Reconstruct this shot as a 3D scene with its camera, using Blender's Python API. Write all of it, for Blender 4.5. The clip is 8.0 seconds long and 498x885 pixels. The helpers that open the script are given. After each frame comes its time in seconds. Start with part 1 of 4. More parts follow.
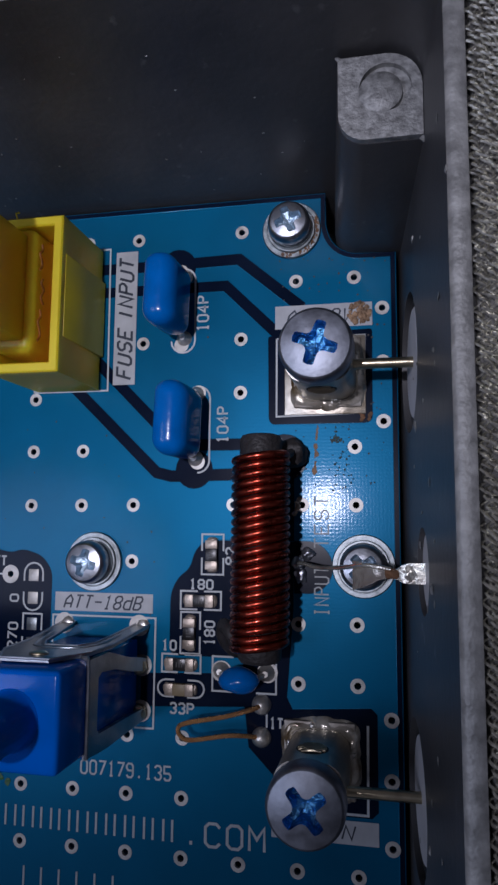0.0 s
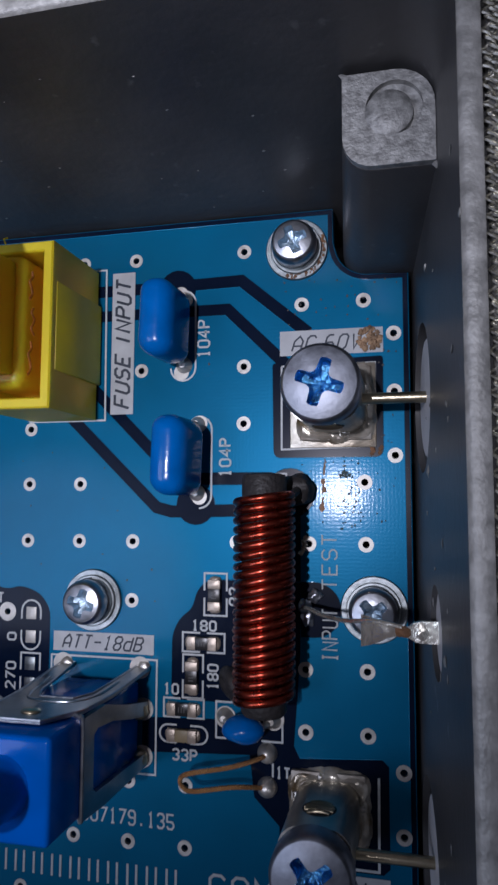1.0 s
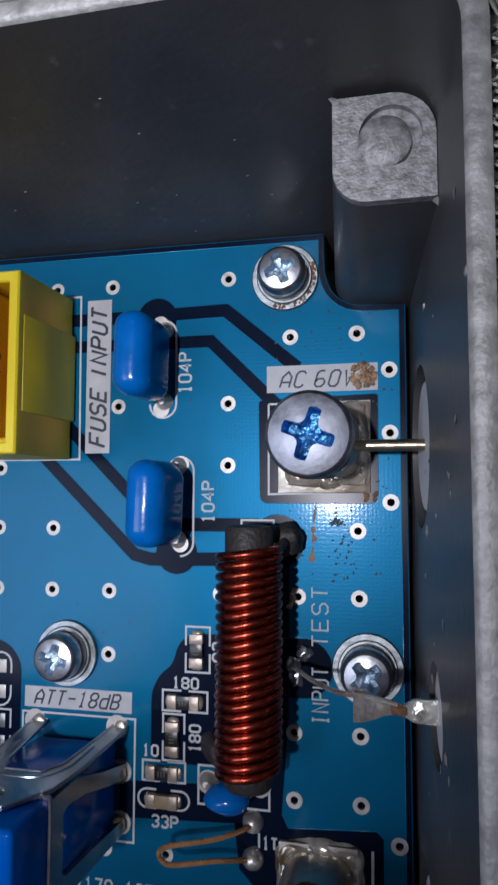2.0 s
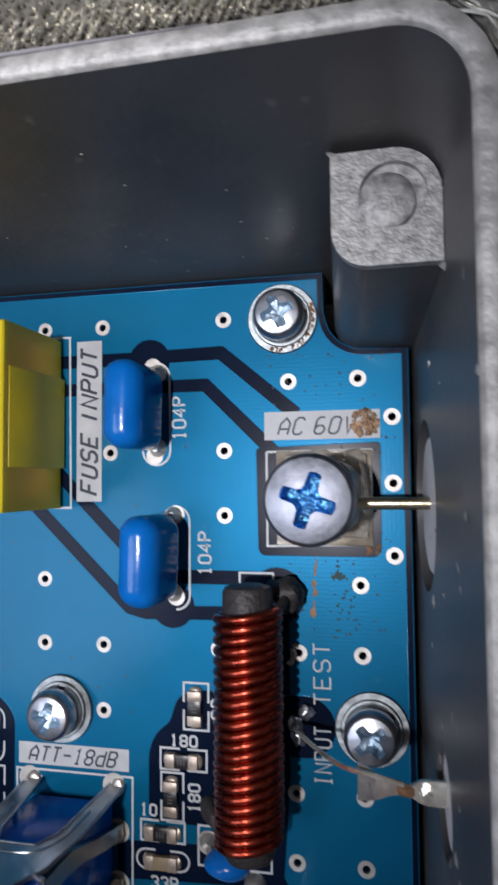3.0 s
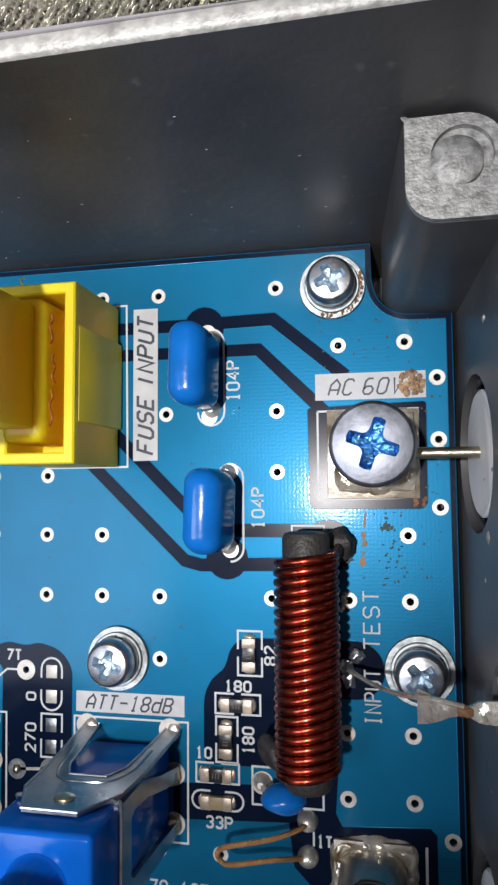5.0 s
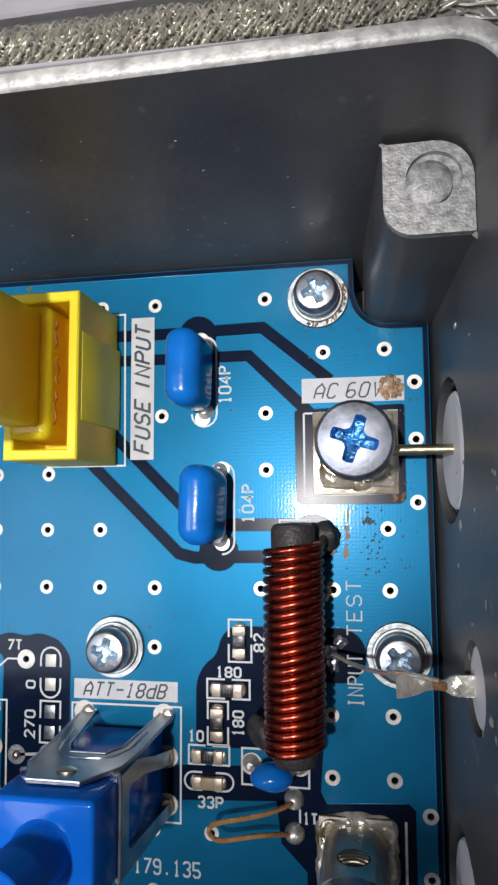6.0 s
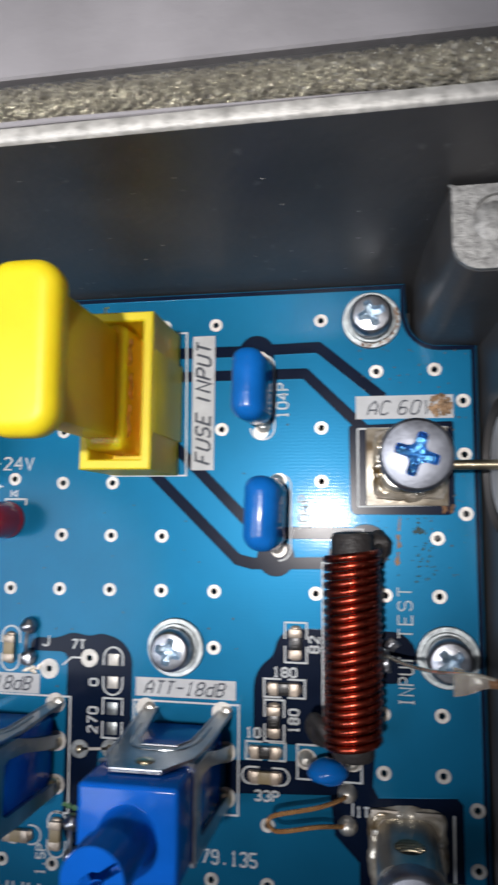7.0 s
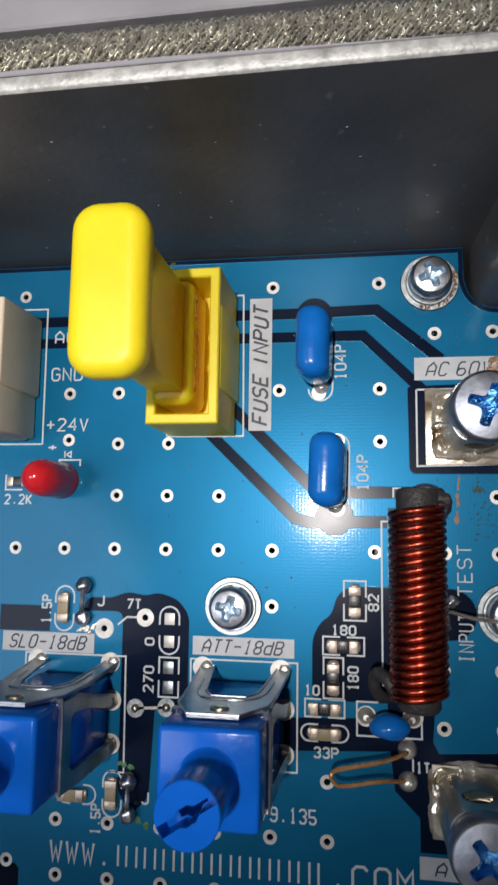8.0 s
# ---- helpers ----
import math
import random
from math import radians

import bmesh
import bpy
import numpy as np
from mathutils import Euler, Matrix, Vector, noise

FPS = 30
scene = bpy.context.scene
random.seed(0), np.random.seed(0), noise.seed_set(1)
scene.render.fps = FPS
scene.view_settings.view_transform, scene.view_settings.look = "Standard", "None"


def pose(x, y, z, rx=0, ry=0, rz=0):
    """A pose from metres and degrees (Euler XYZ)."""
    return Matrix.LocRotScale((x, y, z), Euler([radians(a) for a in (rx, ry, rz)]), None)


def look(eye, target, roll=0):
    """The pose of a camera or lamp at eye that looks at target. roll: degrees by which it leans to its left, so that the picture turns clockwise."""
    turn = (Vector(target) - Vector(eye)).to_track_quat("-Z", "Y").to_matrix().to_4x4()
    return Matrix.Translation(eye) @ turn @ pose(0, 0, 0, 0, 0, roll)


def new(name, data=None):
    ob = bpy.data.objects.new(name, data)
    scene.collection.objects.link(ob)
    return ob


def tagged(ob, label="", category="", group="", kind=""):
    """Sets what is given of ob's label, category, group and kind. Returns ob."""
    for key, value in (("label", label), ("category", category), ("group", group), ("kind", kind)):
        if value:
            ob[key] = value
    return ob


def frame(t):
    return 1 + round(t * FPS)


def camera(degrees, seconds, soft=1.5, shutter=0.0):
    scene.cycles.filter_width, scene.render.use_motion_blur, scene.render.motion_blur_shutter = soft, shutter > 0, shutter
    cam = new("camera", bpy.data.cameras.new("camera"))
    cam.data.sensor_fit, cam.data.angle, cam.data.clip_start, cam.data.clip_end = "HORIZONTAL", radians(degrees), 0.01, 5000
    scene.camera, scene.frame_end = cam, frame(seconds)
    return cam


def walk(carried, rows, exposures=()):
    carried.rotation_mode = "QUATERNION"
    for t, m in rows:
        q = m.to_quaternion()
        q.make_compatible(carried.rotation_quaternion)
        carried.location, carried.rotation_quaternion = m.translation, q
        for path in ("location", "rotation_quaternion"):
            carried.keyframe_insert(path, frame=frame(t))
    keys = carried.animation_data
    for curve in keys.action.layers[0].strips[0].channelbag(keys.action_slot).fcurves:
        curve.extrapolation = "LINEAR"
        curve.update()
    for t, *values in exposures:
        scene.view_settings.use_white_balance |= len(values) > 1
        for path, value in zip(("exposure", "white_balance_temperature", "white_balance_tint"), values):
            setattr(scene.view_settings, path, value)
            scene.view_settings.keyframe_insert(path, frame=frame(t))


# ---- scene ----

# Millimetres in the plan; the board's upper face is z = 0, x runs along its long edge, y towards the back wall.
MM = 0.001
cam = camera(39.94, 8.0, soft=2.5, shutter=0.5)
PATH = [
    (0, 0.23, 9.77, 60.20, 6.82, 11.62, 0.50),
    (0.3, 0.79, 10.42, 60.76, 6.89, 12.21, 0.53),
    (0.5, 1.59, 11.28, 60.99, 6.92, 14.17, 0.14),
    (0.8, 1.65, 13.95, 58.12, 5.29, 13.96, 0.07),
    (1, 0.84, 14.74, 57.25, 5.12, 13.16, 0.22),
    (1.2, 0.61, 15.98, 56.42, 4.67, 12.83, 0.22),
    (1.5, 1.39, 16.87, 54.56, 4.12, 13.28, 0.09),
    (1.7, 0.56, 17.90, 54.10, 4.40, 12.69, 0.30),
    (2.8, 1.81, 22.95, 51.30, 3.90, 13.19, -0.64),
    (3, 0.61, 24.38, 51.44, 2.95, 12.83, -0.56),
    (3.5, -2.16, 25.79, 51.35, 3.00, 12.64, -0.40),
    (4, -3.58, 25.00, 51.94, 2.90, 11.59, -0.31),
    (4.5, -3.48, 21.75, 54.23, 3.89, 12.01, -0.33),
    (4.7, -3.77, 21.05, 54.58, 3.58, 12.03, -0.39),
    (5.8, -4.18, 18.53, 58.43, 5.24, 9.90, -0.50),
    (6, -3.76, 18.31, 59.03, 5.40, 10.40, -0.33),
    (6.5, -3.83, 17.73, 59.95, 5.73, 9.90, -0.17),
    (6.8, -5.00, 18.23, 61.92, 5.67, 9.88, 0.11),
    (7, -8.61, 18.20, 63.64, 6.36, 10.01, 0.43),
    (7.5, -14.70, 16.93, 64.51, 6.37, 8.80, 0.84),
    (7.7, -15.18, 16.07, 64.34, 6.32, 8.53, 0.74),
    (8, -15.23, 13.84, 64.58, 6.87, 8.88, 0.80),
]
EXPOSURE = [(0.0, -1.34, 5700, 28), (1.0, -1.08, 5750, 25), (1.7, -0.92, 5850, 23), (2.8, -0.44, 6100, 21), (3.5, -0.42, 6350, 20), (4.0, -0.36, 6400, 20), (4.5, -0.04, 6500, 18), (6.0, 0.0, 6500, 17), (7.0, -0.25, 6550, 17), (8.0, -0.36, 6600, 17)]
walk(cam, [(t, pose(x * MM, y * MM, z * MM, rx, ry, rz)) for t, x, y, z, rx, ry, rz in PATH], EXPOSURE)

# ---------------------------------------------------------------- light
world = bpy.data.worlds.new("room")
scene.world = world
world.use_nodes = True
wn, wl = world.node_tree.nodes, world.node_tree.links
w_back = wn["Background"]
w_coord = wn.new("ShaderNodeTexCoord")
w_split = wn.new("ShaderNodeSeparateXYZ")
w_ramp = wn.new("ShaderNodeValToRGB")
w_ramp.color_ramp.elements[0].position, w_ramp.color_ramp.elements[0].color = 0.0, (0.62, 0.62, 0.62, 1)
w_ramp.color_ramp.elements[1].position, w_ramp.color_ramp.elements[1].color = 1.0, (0.12, 0.12, 0.125, 1)
wl.new(w_coord.outputs["Generated"], w_split.inputs[0])
wl.new(w_split.outputs["Z"], w_ramp.inputs[0])
wl.new(w_ramp.outputs[0], w_back.inputs["Color"])
w_back.inputs["Strength"].default_value = 0.44

# a small bright lamp straight above the box, added for the phone's moving light, and a broad cool room lamp beyond its
# far end
stand_in_lamp = bpy.data.lights.new("stand_in_lamp", "SPOT")
stand_in_lamp.shadow_soft_size, stand_in_lamp.energy, stand_in_lamp.color = 0.004, 2.9, (1.0, 1.0, 0.95)
stand_in_lamp.spot_size, stand_in_lamp.spot_blend = radians(22.5), 1.0
new("stand_in_lamp", stand_in_lamp).matrix_world = look((-0.029, 0.019, 0.25), (-0.031, 0.027, 0.0))
room_lamp = bpy.data.lights.new("room_lamp", "AREA")
room_lamp.shape, room_lamp.size, room_lamp.energy, room_lamp.color = "DISK", 0.36, 2.8, (0.82, 0.92, 1.0)
new("room_lamp", room_lamp).matrix_world = look((-0.49, -0.10, 0.85), (-0.02, 0.015, 0.0))


# ---------------------------------------------------------------- materials
def material(name, colour, rough=0.5, metal=0.0, vary=0.15, scale=300.0, bump=0.0, bump_scale=2000.0, coat=0.0, second=None, spots=0.0, sss=0.0, ior=1.5, weave=0.0, gloss=0.5, coat_rough=0.08):
    m = bpy.data.materials.new(name)
    m.use_nodes = True
    n, l = m.node_tree.nodes, m.node_tree.links
    b = n["Principled BSDF"]
    b.inputs["Roughness"].default_value, b.inputs["Metallic"].default_value = rough, metal
    b.inputs["Coat Weight"].default_value, b.inputs["IOR"].default_value = coat, ior
    b.inputs["Specular IOR Level"].default_value = gloss
    b.inputs["Coat Roughness"].default_value = coat_rough
    if sss:
        b.inputs["Subsurface Weight"].default_value = sss
        b.inputs["Subsurface Radius"].default_value = (0.005, 0.0032, 0.0008)
        b.inputs["Subsurface Scale"].default_value = 1.0
    coord = n.new("ShaderNodeNewGeometry")
    noise_a = n.new("ShaderNodeTexNoise")
    noise_a.inputs["Scale"].default_value, noise_a.inputs["Detail"].default_value = scale, 6.0
    l.new(coord.outputs["Position"], noise_a.inputs["Vector"])
    ramp = n.new("ShaderNodeValToRGB")
    ramp.color_ramp.elements[0].position, ramp.color_ramp.elements[1].position = 0.3, 0.7
    low = [c * (1 - vary) for c in colour]
    high = list(second) if second else [min(1.0, c * (1 + vary)) for c in colour]
    ramp.color_ramp.elements[0].color, ramp.color_ramp.elements[1].color = (*low, 1), (*high, 1)
    l.new(noise_a.outputs["Fac"], ramp.inputs[0])
    out = ramp.outputs[0]
    if spots:
        grain = n.new("ShaderNodeTexNoise")
        grain.inputs["Scale"].default_value, grain.inputs["Detail"].default_value = scale * 9, 3.0
        l.new(coord.outputs["Position"], grain.inputs["Vector"])
        pick = n.new("ShaderNodeValToRGB")
        pick.color_ramp.elements[0].position, pick.color_ramp.elements[1].position = 0.68, 0.76
        l.new(grain.outputs["Fac"], pick.inputs[0])
        mix = n.new("ShaderNodeMix")
        mix.data_type = "RGBA"
        l.new(pick.outputs[0], mix.inputs[0])
        l.new(out, mix.inputs[6])
        mix.inputs[7].default_value = (*[min(1.0, c + spots) for c in colour], 1)
        out = mix.outputs[2]
    l.new(out, b.inputs["Base Color"])
    rr = n.new("ShaderNodeMapRange")
    rr.inputs["To Min"].default_value, rr.inputs["To Max"].default_value = max(0.02, rough * 0.8), min(1.0, rough * 1.25)
    l.new(noise_a.outputs["Fac"], rr.inputs["Value"])
    l.new(rr.outputs[0], b.inputs["Roughness"])
    if weave:
        # the glass cloth's weave under the lacquer
        sums = []
        for axis in ("X", "Y"):
            w = n.new("ShaderNodeTexWave")
            w.bands_direction = axis
            w.inputs["Scale"].default_value, w.inputs["Distortion"].default_value = 1000.0, 1.6
            l.new(coord.outputs["Position"], w.inputs["Vector"])
            sums.append(w.outputs["Fac"])
        add = n.new("ShaderNodeMath")
        add.operation = "ADD"
        l.new(sums[0], add.inputs[0])
        l.new(sums[1], add.inputs[1])
        cloth = n.new("ShaderNodeBump")
        cloth.inputs["Strength"].default_value, cloth.inputs["Distance"].default_value = weave, 0.00005
        l.new(add.outputs[0], cloth.inputs["Height"])
    if bump:
        fine = n.new("ShaderNodeTexNoise")
        fine.inputs["Scale"].default_value, fine.inputs["Detail"].default_value = bump_scale, 4.0
        l.new(coord.outputs["Position"], fine.inputs["Vector"])
        bm_node = n.new("ShaderNodeBump")
        bm_node.inputs["Strength"].default_value, bm_node.inputs["Distance"].default_value = bump, 0.0003
        l.new(fine.outputs["Fac"], bm_node.inputs["Height"])
        if weave:
            l.new(cloth.outputs[0], bm_node.inputs["Normal"])
        l.new(bm_node.outputs[0], b.inputs["Normal"])
        l.new(bm_node.outputs[0], b.inputs["Coat Normal"])
    return m


MASK = material("blue_solder_mask", (0.0005, 0.114, 0.232), 0.36, 0.28, vary=0.18, scale=60, bump=0.02, bump_scale=5000, gloss=0.07, coat=0.14, weave=0.013, coat_rough=0.10)
BARE = material("dark_blue_laminate", (0.003, 0.008, 0.024), 0.2, vary=0.2, scale=200, gloss=0.09)
EDGE = material("laminate_edge", (0.02, 0.025, 0.03), 0.6)
SILK = material("white_print", (0.55, 0.58, 0.59), 0.55, vary=0.1, scale=900, bump=0.1)
LABEL = material("white_label_print", (0.47, 0.485, 0.50), 0.5, vary=0.12, scale=500, bump=0.08)
INK = material("dark_label_ink", (0.02, 0.03, 0.05), 0.5, vary=0.2, scale=900)
TIN = material("dull_solder_tin", (0.72, 0.69, 0.63), 0.34, 0.8, vary=0.25, scale=900, bump=0.04, bump_scale=1500)
PAD = material("tinned_pad", (0.54, 0.52, 0.48), 0.42, 0.35, vary=0.3, scale=700, bump=0.05)
ZINC = material("bright_zinc_steel", (0.46, 0.48, 0.52), 0.34, 1.0, vary=0.2, scale=900, bump=0.06, bump_scale=3000)
WASHER = material("zinc_washer", (0.31, 0.34, 0.35), 0.42, 1.0, vary=0.35, scale=1200, bump=0.1, bump_scale=2500)
BLUEZINC = material("blue_passivated_zinc", (0.13, 0.40, 0.85), 0.28, 1.0, vary=0.5, scale=1500, bump=0.7, bump_scale=2600)
HEADZINC = material("satin_zinc_head", (0.31, 0.33, 0.38), 0.46, 1.0, vary=0.3, scale=900, bump=0.06, bump_scale=2500)
CLAMP = material("warm_plated_clamp", (0.58, 0.55, 0.49), 0.36, 1.0, vary=0.25, scale=400, bump=0.15, bump_scale=1500)
PLATE = material("stained_base_plate", (0.30, 0.24, 0.18), 0.4, 0.5, vary=0.4, scale=450, bump=0.2, bump_scale=1200, second=(0.52, 0.49, 0.44))
CHIPEND = material("tinned_chip_end", (0.46, 0.39, 0.32), 0.4, 0.6, vary=0.3, scale=900, bump=0.15)
TAGTIN = material("bright_tag_metal", (0.86, 0.75, 0.64), 0.24, 0.8, vary=0.35, scale=500, bump=0.25, bump_scale=1500)
STEEL = material("bracket_steel", (0.44, 0.47, 0.49), 0.3, 1.0, vary=0.25, scale=350, bump=0.12, bump_scale=1500)
BRASS = material("tinned_brass_pin", (0.62, 0.54, 0.38), 0.3, 1.0, vary=0.15, scale=800, bump=0.1)
COPPER = material("bare_copper_wire", (0.95, 0.46, 0.19), 0.26, 0.8, vary=0.2, scale=1200, bump=0.1)
ENAMEL = material("red_enamelled_copper", (0.40, 0.058, 0.030), 0.27, 1.0, vary=0.25, scale=900, bump=0.03, coat=0.25)
FERRITE = material("dark_ferrite", (0.030, 0.027, 0.027), 0.5, vary=0.3, scale=800, bump=0.4, bump_scale=3000)
CAPBLUE = material("blue_epoxy", (0.001, 0.130, 0.48), 0.2, vary=0.12, scale=500, bump=0.10, bump_scale=900, coat=0.2, gloss=0.25)
POTBLUE = material("blue_moulded_plastic", (0.0003, 0.122, 0.60), 0.17, vary=0.14, scale=200, bump=0.06, bump_scale=1200, gloss=0.2)
YELLOW = material("yellow_plastic", (0.95, 0.70, 0.012), 0.42, vary=0.05, scale=200, bump=0.05, bump_scale=900, sss=0.35)
# the same yellow plastic below the grip, its shade put into an amber colour
SHADEDYELLOW = material("shaded_yellow_plastic", (1.0, 0.54, 0.008), 0.42, vary=0.08, scale=200, bump=0.08, bump_scale=900, sss=1.0)
BEIGE = material("beige_plastic", (0.74, 0.63, 0.47), 0.45, vary=0.06, scale=200, bump=0.08)
REDLED = material("red_lamp_epoxy", (0.55, 0.014, 0.022), 0.14, vary=0.1, scale=200, coat=0.5, sss=0.4)
PAINT = material("dark_grey_box_paint", (0.083, 0.082, 0.084), 0.40, vary=0.4, scale=70, bump=0.12, bump_scale=1200, spots=0.08)
CAST = material("cast_aluminium", (0.38, 0.38, 0.37), 0.5, 0.4, vary=0.45, scale=1800, bump=0.22, bump_scale=5500)
RIM = material("bare_aluminium_lip", (0.50, 0.495, 0.47), 0.5, 0.3, vary=0.35, scale=1100, bump=0.25, bump_scale=3000)
FLANGE = material("coated_aluminium_flange", (0.34, 0.33, 0.35), 0.5, 0.2, vary=0.12, scale=120, bump=0.2, bump_scale=900)
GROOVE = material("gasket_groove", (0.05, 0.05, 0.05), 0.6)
COREGREY = material("gasket_core", (0.20, 0.19, 0.17), 0.6, vary=0.4, scale=1500, bump=0.5, bump_scale=4000)
MESHWIRE = material("knitted_gasket_wire", (0.78, 0.75, 0.66), 0.36, 1.0, vary=0.3, scale=1500)
TEFLON = material("white_insulator", (0.78, 0.78, 0.79), 0.5, vary=0.08, scale=300)
CHIP = material("black_chip_glaze", (0.018, 0.017, 0.017), 0.3, vary=0.2, scale=900)
DIM = material("faint_grey_print", (0.09, 0.09, 0.09), 0.6)
CERAMIC = material("tan_ceramic", (0.30, 0.24, 0.14), 0.45, vary=0.1, scale=900)
RUST = material("brown_residue", (0.17, 0.085, 0.04), 0.7, vary=0.5, scale=900, bump=0.6)
FLUX = material("cloudy_flux", (0.30, 0.19, 0.07), 0.2, 0.5, vary=0.5, scale=420, bump=0.22, bump_scale=900, second=(0.95, 0.90, 0.78), coat=0.4)
PALEBLUE = material("pale_blue_recess", (0.42, 0.54, 0.64), 0.34, 0.75, vary=0.4, scale=1500, bump=0.4, bump_scale=2200)
STREAK = material("orange_rust_streak", (0.24, 0.12, 0.045), 0.5, vary=0.5, scale=900)
DIRT = material("greenish_dirt", (0.018, 0.045, 0.04), 0.6, vary=0.4, scale=900)
BROWNAMBER = material("brown_amber_plastic", (0.30, 0.10, 0.006), 0.6, vary=0.5, scale=700, bump=0.3, bump_scale=1200)
LAND = material("stained_tin_land", (0.34, 0.25, 0.15), 0.3, 0.7, vary=0.4, scale=380, bump=0.2, bump_scale=1000, second=(0.80, 0.74, 0.62))
BENCH = material("grey_bench_top", (0.22, 0.21, 0.20), 0.6, vary=0.15, scale=20)


# ---------------------------------------------------------------- shapes, in millimetres
def thing(name, x=0, y=0, z=0, rz=0, label="", category="", group="", kind=""):
    ob = new(name)
    ob.empty_display_size = 0.002
    ob.matrix_world = pose(x * MM, y * MM, z * MM, 0, 0, rz)
    return tagged(ob, label, category, group, kind)


def mesh_of(name, bm, mats, flat=False):
    bmesh.ops.scale(bm, vec=(MM, MM, MM), verts=bm.verts)
    bmesh.ops.recalc_face_normals(bm, faces=bm.faces)
    me = bpy.data.meshes.new(name)
    bm.to_mesh(me)
    bm.free()
    me.materials.append(mats)
    if not flat:
        me.polygons.foreach_set("use_smooth", [True] * len(me.polygons))
        me.set_sharp_from_angle(angle=radians(38))
    return me


def part(name, bm, mat, parent, label="", at=None, flat=False):
    me = bm if isinstance(bm, bpy.types.Mesh) else mesh_of(name, bm, mat, flat)
    ob = new(name, me)
    ob.parent = parent
    if at is not None:
        ob.matrix_basis = at
    return tagged(ob, label)


def mm_pose(x, y, z=0, rx=0, ry=0, rz=0):
    return pose(x * MM, y * MM, z * MM, rx, ry, rz)


def box(x0, x1, y0, y1, z0, z1, bevel=0.0, seg=2, bm=None, taper=0.0):
    own = bmesh.new()
    m = Matrix.LocRotScale(((x0 + x1) / 2, (y0 + y1) / 2, (z0 + z1) / 2), None, (x1 - x0, y1 - y0, z1 - z0))
    bmesh.ops.create_cube(own, size=1, matrix=m)
    if taper:
        for v in own.verts:
            if v.co.z > (z0 + z1) / 2:
                v.co.x += taper if v.co.x < (x0 + x1) / 2 else -taper
                v.co.y += taper if v.co.y < (y0 + y1) / 2 else -taper
    if bevel:
        bmesh.ops.bevel(own, geom=own.edges[:], offset=bevel, segments=seg, profile=0.5, affect="EDGES")
    return join(bm, own)


def join(bm, own):
    if bm is None:
        return own
    me = bpy.data.meshes.new("scratch")
    own.to_mesh(me)
    own.free()
    bm.from_mesh(me)
    bpy.data.meshes.remove(me)
    return bm


def lathe(rings, seg=24, cx=0.0, cy=0.0, bm=None, cap_low=True, cap_top=True):
    """A turned shape from (radius, height) rings, low to high."""
    own = bmesh.new()
    loops = [[own.verts.new((cx + r * math.cos(2 * math.pi * k / seg), cy + r * math.sin(2 * math.pi * k / seg), z)) for k in range(seg)] for r, z in rings]
    for a, b in zip(loops, loops[1:]):
        for k in range(seg):
            own.faces.new((a[k], a[(k + 1) % seg], b[(k + 1) % seg], b[k]))
    if cap_low:
        own.faces.new(loops[0][::-1])
    if cap_top:
        own.faces.new(loops[-1])
    return join(bm, own)


def tube(points, r, sides=8, bm=None, caps=True):
    own = bmesh.new()
    pts = [Vector(p) for p in points]
    loops, up = [], Vector((0.13, 0.21, 1)).normalized()
    for k, p in enumerate(pts):
        d = (pts[min(k + 1, len(pts) - 1)] - pts[max(k - 1, 0)]).normalized()
        side = d.cross(up)
        if side.length < 0.05:
            side = d.cross(Vector((1, 0, 0)))
        side.normalize()
        top = side.cross(d).normalized()
        rr = r[k] if isinstance(r, (list, tuple)) else r
        loops.append([own.verts.new(p + rr * (math.cos(2 * math.pi * q / sides) * side + math.sin(2 * math.pi * q / sides) * top)) for q in range(sides)])
    for a, b in zip(loops, loops[1:]):
        for q in range(sides):
            own.faces.new((a[q], a[(q + 1) % sides], b[(q + 1) % sides], b[q]))
    if caps:
        own.faces.new(loops[0][::-1]), own.faces.new(loops[-1])
    return join(bm, own)


def smooth_path(points, steps=6):
    """A rounded line through the points (Catmull-Rom)."""
    p = [Vector(q) for q in points]
    p = [p[0] * 2 - p[1]] + p + [p[-1] * 2 - p[-2]]
    out = []
    for a, b, c, d in zip(p, p[1:], p[2:], p[3:]):
        for k in range(steps):
            t = k / steps
            out.append(0.5 * (2 * b + (c - a) * t + (2 * a - 5 * b + 4 * c - d) * t * t + (3 * b - a - 3 * c + d) * t ** 3))
    return out + [p[-2]]


def circle(x, y, r, seg=16, a0=0.0, a1=360.0):
    full = abs(a1 - a0) >= 360
    n = seg if full else seg + 1
    return [(x + r * math.cos(radians(a0 + (a1 - a0) * k / seg)), y + r * math.sin(radians(a0 + (a1 - a0) * k / seg))) for k in range(n)]


def plate(outline, holes=(), z0=0.0, z1=0.02, bm=None):
    """A flat piece with an outline, holes through it and a thickness."""
    own = bmesh.new()
    edges = []
    for loop in (outline, *holes):
        vs = [own.verts.new((x, y, z1)) for x, y in loop]
        edges += [own.edges.new((a, b)) for a, b in zip(vs, vs[1:] + vs[:1])]
    bmesh.ops.triangle_fill(own, edges=edges, use_beauty=True)
    ext = bmesh.ops.extrude_face_region(own, geom=own.faces[:])
    for g in ext["geom"]:
        if isinstance(g, bmesh.types.BMVert):
            g.co.z = z0
    return join(bm, own)


